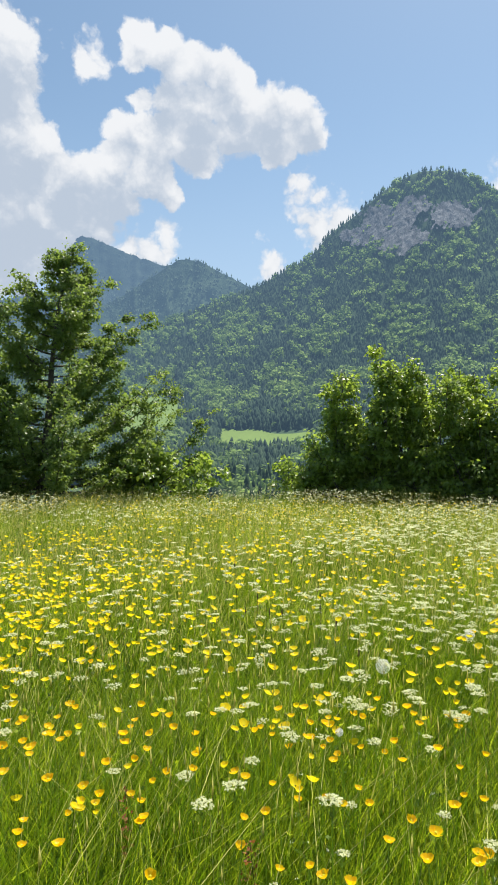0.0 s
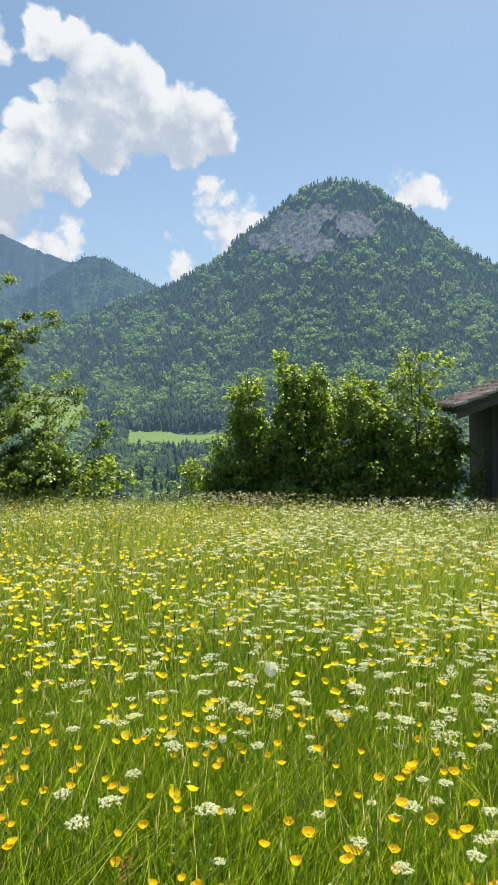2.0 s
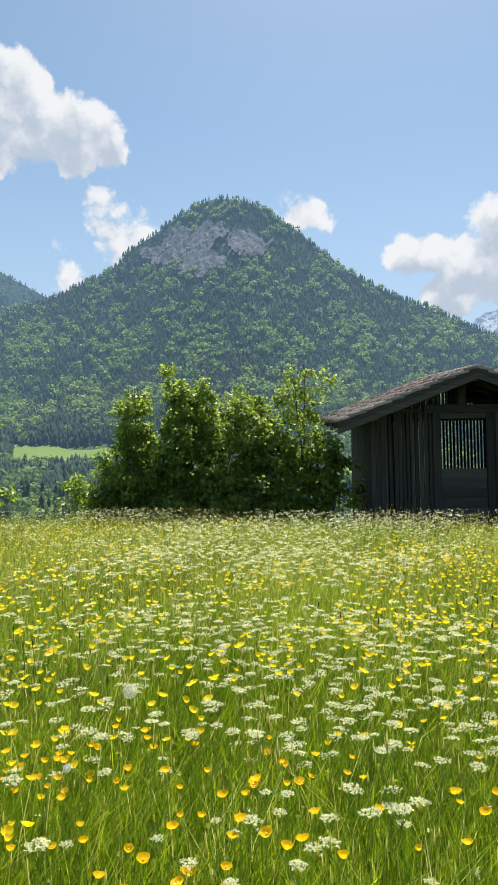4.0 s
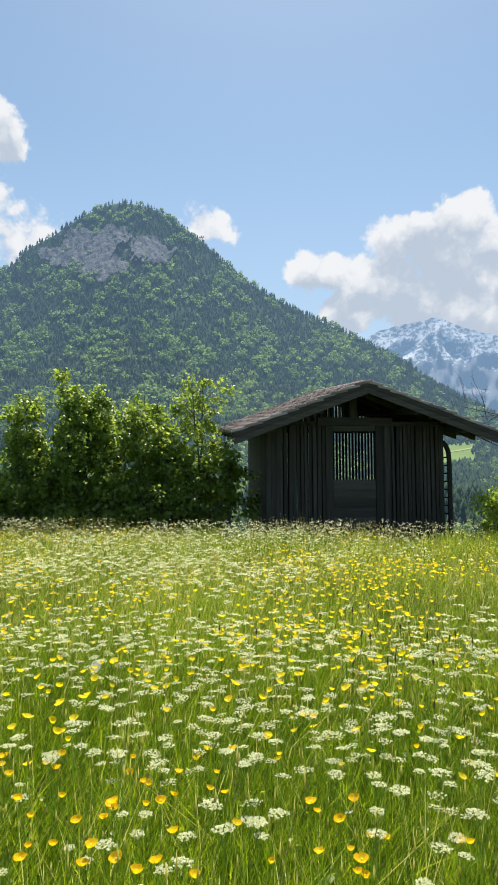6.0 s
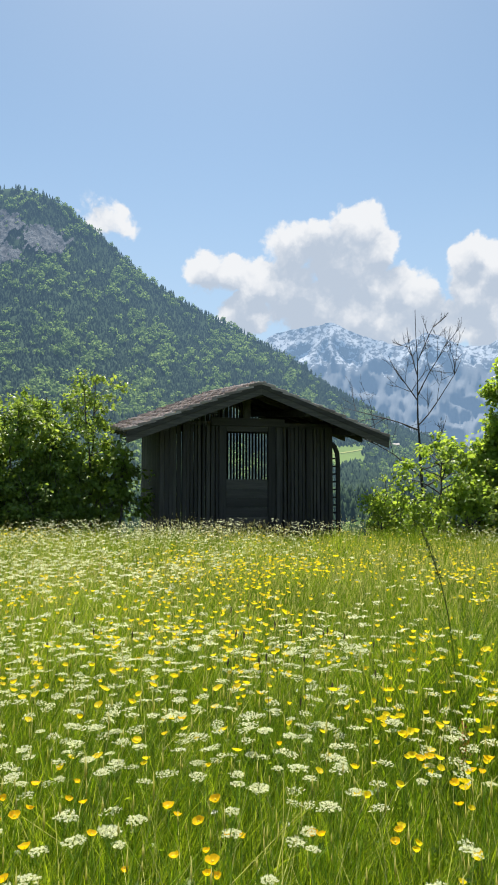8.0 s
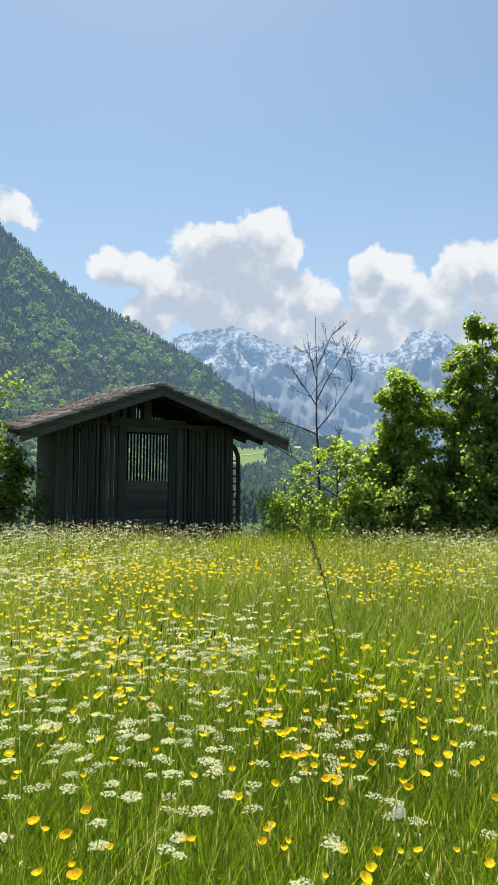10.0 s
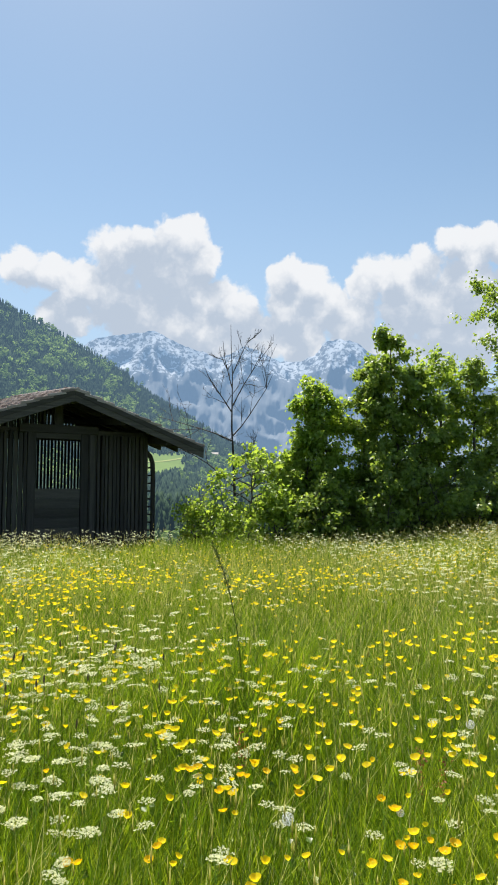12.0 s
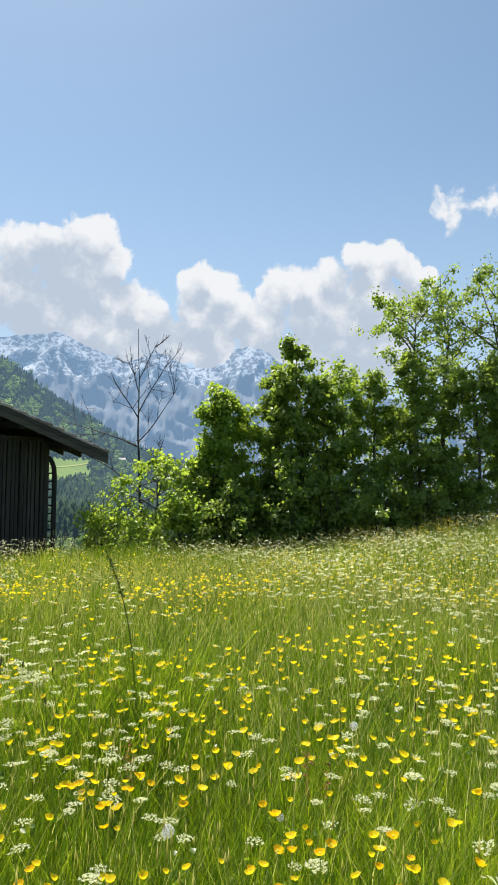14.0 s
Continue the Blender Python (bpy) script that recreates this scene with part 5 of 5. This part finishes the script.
drift("umbel_drifts", "drifts of white umbel flowers across the meadow", "white", [
    (whites(rs, patchy(rs, spots_in(rs, 1900, 1.7, 3.4), 0.7, 4.0, -0.1)), [umbel(90 + s, 13, 7, 0.12) for s in range(3)], 0.0205, 0.42, 0.55, 0.1),
    (whites(rs, patchy(rs, spots_in(rs, 7000, 3.1, 6.5), 0.7, 4.0, -0.05)), UMBELS_FAR, 0.0235, 0.42, 0.6, 0.14),
    (patchy(rs, spots_in(rs, 46000, 6.5, 17.8), 0.7, 4.0, 0.0), [umbel(60 + s, 5, 1, 0.4) for s in range(4)], 0.0185, 0.43, 0.64, 0.14),
    (patchy(rs, spots_in(rs, 9000, 0.8, 17.8, 0.7, 88.0, 333.0), 0.7, 4.0, -0.1), [umbel(60 + s, 5, 1, 0.12) for s in range(4)], 0.0225, 0.43, 0.64, 0.14)])

# the stems of the flowers in the drifts
S = Soup()
S.add(*blades(rs, np.concatenate([mids[300:], spots_in(rs, 5000, 1.0, 6.5)]), 0.4, 0.52, 0.0026, 3))
tagged(new("flower_stems", S.mesh("flower_stems", "stem")), "thin upright green flower stems in the meadow", "flower", kind="stuff")

# near flowers, each a thing of its own
BLOOMS = [fast("bloom", v * 0.0112, f, "petal") for v, f in CUPS]
HEART = blob_template(77, 1)
HEARTS = fast("heart", HEART[0] * (0.008, 0.008, 0.006), HEART[1], "pistil")
STALKS = [fast("stem", *stalk(s, 0.46, 0.0014), "stem") for s in range(4)]
# the flowers that stand out beside the path, then a scatter
BY_WEST = [(-0.44, 1.31), (-0.42, 1.42), (-0.50, 1.80), (-0.51, 2.22), (-0.18, 1.35), (-0.22, 1.28), (-0.21, 1.20), (-0.13, 1.75), (0.09, 1.39), (0.14, 1.29), (0.24, 1.31), (0.31, 1.36), (0.13, 1.16), (0.10, 1.11), (0.24, 1.48), (0.44, 1.53), (-0.32, 1.21), (-0.17, 1.23), (1.11, 1.14), (1.07, 1.16), (1.23, 0.97), (1.66, 0.95), (1.30, 1.66), (1.41, 1.28), (0.84, 1.52), (0.76, 1.34), (1.19, 1.27)]
BY_EAST = [(1.87, 1.06), (1.83, 0.98), (1.64, 0.94), (1.95, 0.94), (1.09, 1.09), (1.30, 0.80), (1.23, 0.96), (1.67, 1.08), (1.70, 1.05), (1.74, 0.95), (1.79, 0.93), (1.78, 0.82), (1.65, 0.94), (1.65, 0.52), (1.74, 0.48), (1.79, 0.29), (2.34, 1.02), (1.40, 0.89), (1.82, 0.59), (1.83, 0.47), (1.85, 0.29), (1.69, 0.45), (2.14, 0.13)]
own = np.array([(x, y, 0.0) for x, y in BY_WEST + BY_EAST])
clear = mids[:300][np.min(np.hypot(mids[:300, None, 0] - own[None, :, 0], mids[:300, None, 1] - own[None, :, 1]), 1) > 0.06]
near = np.concatenate([own, clear])[:300]
rnd = random.Random(8)
for p in near:
    flower = tagged(new("buttercup"), "glossy yellow buttercup on a thin green stem", "flower", "buttercups in the meadow")
    k = rnd.uniform(0.9, 1.1)
    flower.matrix_world = pose(p[0], p[1], p[2], rnd.gauss(0, 2), rnd.gauss(0, 2), rnd.random() * 360)
    part("stem", rnd.choice(STALKS), flower, m=Matrix.Diagonal((1, 1, k, 1)))
    s = rnd.uniform(0.75, 1.25)
    head = Matrix.Translation((0, 0, 0.46 * k)) @ pose(0, 0, 0, rnd.gauss(0, 9), rnd.gauss(0, 9), 0) @ Matrix.Diagonal((s, s, s, 1))
    bloom = part("bloom", rnd.choice(BLOOMS), flower, m=head)
    part("heart", HEARTS, bloom)
PLATES = [fast("umbel", v * 0.021, f, "white") for v, f in UMBELS]
RAYS = []
for s in range(4):
    S = Soup()
    v, f = stalk(s + 9, 0.42, 0.0018)
    S.add(v, f)
    for k in range(9):
        a = k * 2.4
        S.add(*tube([(0, 0, 0.42), (0.013 * math.cos(a), 0.013 * math.sin(a), 0.44), (0.027 * math.cos(a), 0.027 * math.sin(a), 0.455)], [0.0008, 0.0006, 0.0005], 3))
    RAYS.append(S.mesh("stem", "stem"))
near = whites(rs, patchy(rs, spots_in(rs, 820, 0.8, 3.3), 1.1, 4.0, -0.05))
UMBEL_SPOTS = [(0.27, 1.11), (0.05, 1.64), (-0.12, 1.52), (-0.00, 1.29), (0.30, 1.74), (0.59, 1.82), (0.39, 1.10), (0.82, 1.15), (0.66, 1.17), (0.02, 1.64), (-0.00, 1.31), (0.76, 1.26), (0.81, 1.15), (1.22, 1.41), (1.47, 1.30), (1.33, 0.76), (1.38, 1.96), (1.74, 1.56), (0.70, 1.20), (1.23, 1.39), (1.72, 1.56), (1.41, 1.31), (1.50, 1.31), (1.74, 1.56), (1.35, 0.77)]
own = np.array([(x, y, 0.0) for i, (x, y) in enumerate(UMBEL_SPOTS) if all(math.hypot(x - u, y - w) > 0.05 for u, w in UMBEL_SPOTS[:i])])
near = np.concatenate([own, near])[:280]
for p in near:
    flower = tagged(new("umbel_flower"), "flat-topped white umbel flower on a green stalk", "flower", "umbel flowers in the meadow")
    k = rnd.uniform(0.9, 1.22)
    flower.matrix_world = pose(p[0], p[1], p[2], rnd.gauss(0, 3), rnd.gauss(2, 3), rnd.random() * 360)
    part("stem", rnd.choice(RAYS), flower, m=Matrix.Diagonal((1, 1, k, 1)))
    s = rnd.uniform(0.6, 1.2)
    part("umbel", rnd.choice(PLATES), flower, m=Matrix.Translation((0, 0, 0.455 * k - 0.006)) @ Matrix.Diagonal((s, s, s, 1)))


def dandelion(x, y, z, size):
    """A seed head: a ball of fine rays that end in small tufts."""
    thing = tagged(new("dandelion_clock"), "fluffy white dandelion seed head on a hollow stem", "flower", "dandelion clocks in the meadow")
    thing.matrix_world = pose(x, y, 0)
    S = Soup()
    S.add(*stalk(5, z - size, 0.0022, 0.02))
    part("stem", S.mesh("stem", "stem", True), thing)
    S = Soup()
    n = 30 + int(3000 * size)
    for k in range(n):
        u = 1 - 2 * (k + 0.5) / n
        a = k * 2.39996
        d = np.array([math.sqrt(1 - u * u) * math.cos(a), math.sqrt(1 - u * u) * math.sin(a), u])
        o = np.cross(d, (0.3, 0.5, 0.8))
        o /= np.linalg.norm(o)
        w = np.cross(d, o)
        tip = d * size * 0.82
        c = np.array([0, 0, z])
        S.add([c + o * 0.0002, c - o * 0.0002, c + tip], [(0, 1, 2)])
        for q in range(5):
            b = q * 1.2566
            e = tip + d * size * 0.18 + (o * math.cos(b) + w * math.sin(b)) * size * 0.26
            t = (o * math.sin(b) - w * math.cos(b)) * 0.0006
            S.add([c + tip - t, c + tip + t, c + e], [(0, 1, 2)])
    part("seed_head", S.mesh("seed_head", "pappus"), thing)
    return thing


def dark_head(x, y, z, kind):
    """Ribwort plantain (dark cone on a bare stalk) or sorrel (loose red-brown spike)."""
    if kind == "plantain":
        thing = tagged(new("plantain"), "dark ribwort plantain head on a thin stalk", "wildflower")
    else:
        thing = tagged(new("sorrel"), "red-brown sorrel spike among the grass", "wildflower")
    thing.matrix_world = pose(x, y, 0, random.gauss(0, 4), random.gauss(3, 4), 0)
    S = Soup()
    S.add(*stalk(7, z, 0.0014, 0.02))
    part("stem", S.mesh("stem", "stalk", True), thing)
    S = Soup()
    if kind == "plantain":
        t = np.linspace(0, 1, 6)
        S.add(*tube(np.stack([t * 0, t * 0, z - 0.01 + 0.03 * t], -1), 0.0034 * np.sin(np.pi * (0.12 + 0.83 * t)), 6))
        part("flower_head", S.mesh("flower_head", "plantain", True), thing)
    else:
        rr = np.random.RandomState(int(abs(x * 1000)) % 9999)
        c = np.stack([rr.normal(0, 0.008, 70), rr.normal(0, 0.008, 70), z - rr.rand(70) * 0.16], -1)
        S.add(*scatter_leaves(rr, c, 1, 0.002, 0.009))
        part("spike", S.mesh("spike", "sorrel"), thing)
    return thing


for x, y, z, size in ((0.43, 2.1, 0.5, 0.024), (0.84, 2.49, 0.5, 0.02), (0.22, 1.59, 0.5, 0.01), (1.6, 0.7, 0.5, 0.014), (2.43, 0.6, 0.5, 0.014), (1.78, 0.52, 0.5, 0.009)):
    dandelion(x, y, z, size)
for x, y in ((0.01, 2.81), (0.27, 2.82), (0.34, 2.13), (0.09, 2.75), (0.24, 4.13), (1.63, 1.54), (1.74, 1.56), (2.34, 2.45), (2.4, 2.17), (2.1, 1.62), (2.29, 1.88), (2.65, 0.51)):
    dark_head(x, y, 0.52, "plantain")
tall = random.Random(14)
for a0, a1, r0, r1, count in ((38, 47, 2.2, 3.6, 12), (-2, 8, 2.4, 3.8, 7), (24, 34, 2.3, 3.4, 5)):
    for k in range(count):
        a, r = radians(tall.uniform(a0, a1)), tall.uniform(r0, r1)
        dark_head(r * math.sin(a), r * math.cos(a), tall.uniform(0.5, 0.66), "plantain")
for x, y in ((0.01, 1.24), (2.12, 1.27), (2.4, 0.74), (-0.27, 1.52), (2.37, 0.7)):
    dark_head(x, y, 0.42, "sorrel")


def tall_stalk(x, y, height):
    thing = tagged(new("tall_grass_stalk"), "tall bent grass stalk with a narrow seed plume", "grass")
    thing.matrix_world = pose(x, y, 0)
    t = np.linspace(0, 1, 14)
    side = np.array([-0.85, 0.2])
    p = np.stack([side[0] * 0.2 * t ** 3, side[1] * 0.2 * t ** 3, height * (t - 0.03 * t ** 4)], -1)
    S = Soup()
    S.add(*tube(p, np.linspace(0.004, 0.002, 14), 5))
    part("stem", S.mesh("stem", "stalk", True), thing)
    S = Soup()
    rr = np.random.RandomState(3)
    k = rr.uniform(0.78, 1.0, 160)
    c = np.stack([np.interp(k, t, p[:, i]) for i in range(3)], -1) + rr.normal(0, 0.006, (160, 3))
    S.add(*scatter_leaves(rr, c, 1, 0.002, 0.011))
    part("plume", S.mesh("plume", "stalk"), thing)
    S = Soup()
    S.add(*blades(rr, np.zeros((60, 3)) + rr.normal(0, 0.04, (60, 3)) * (1, 1, 0), 0.5, 0.8, 0.005, 4))
    part("leaves", S.mesh("leaves", "grass"), thing)
    return thing


tall_stalk(2.7, 1.73, 1.03)
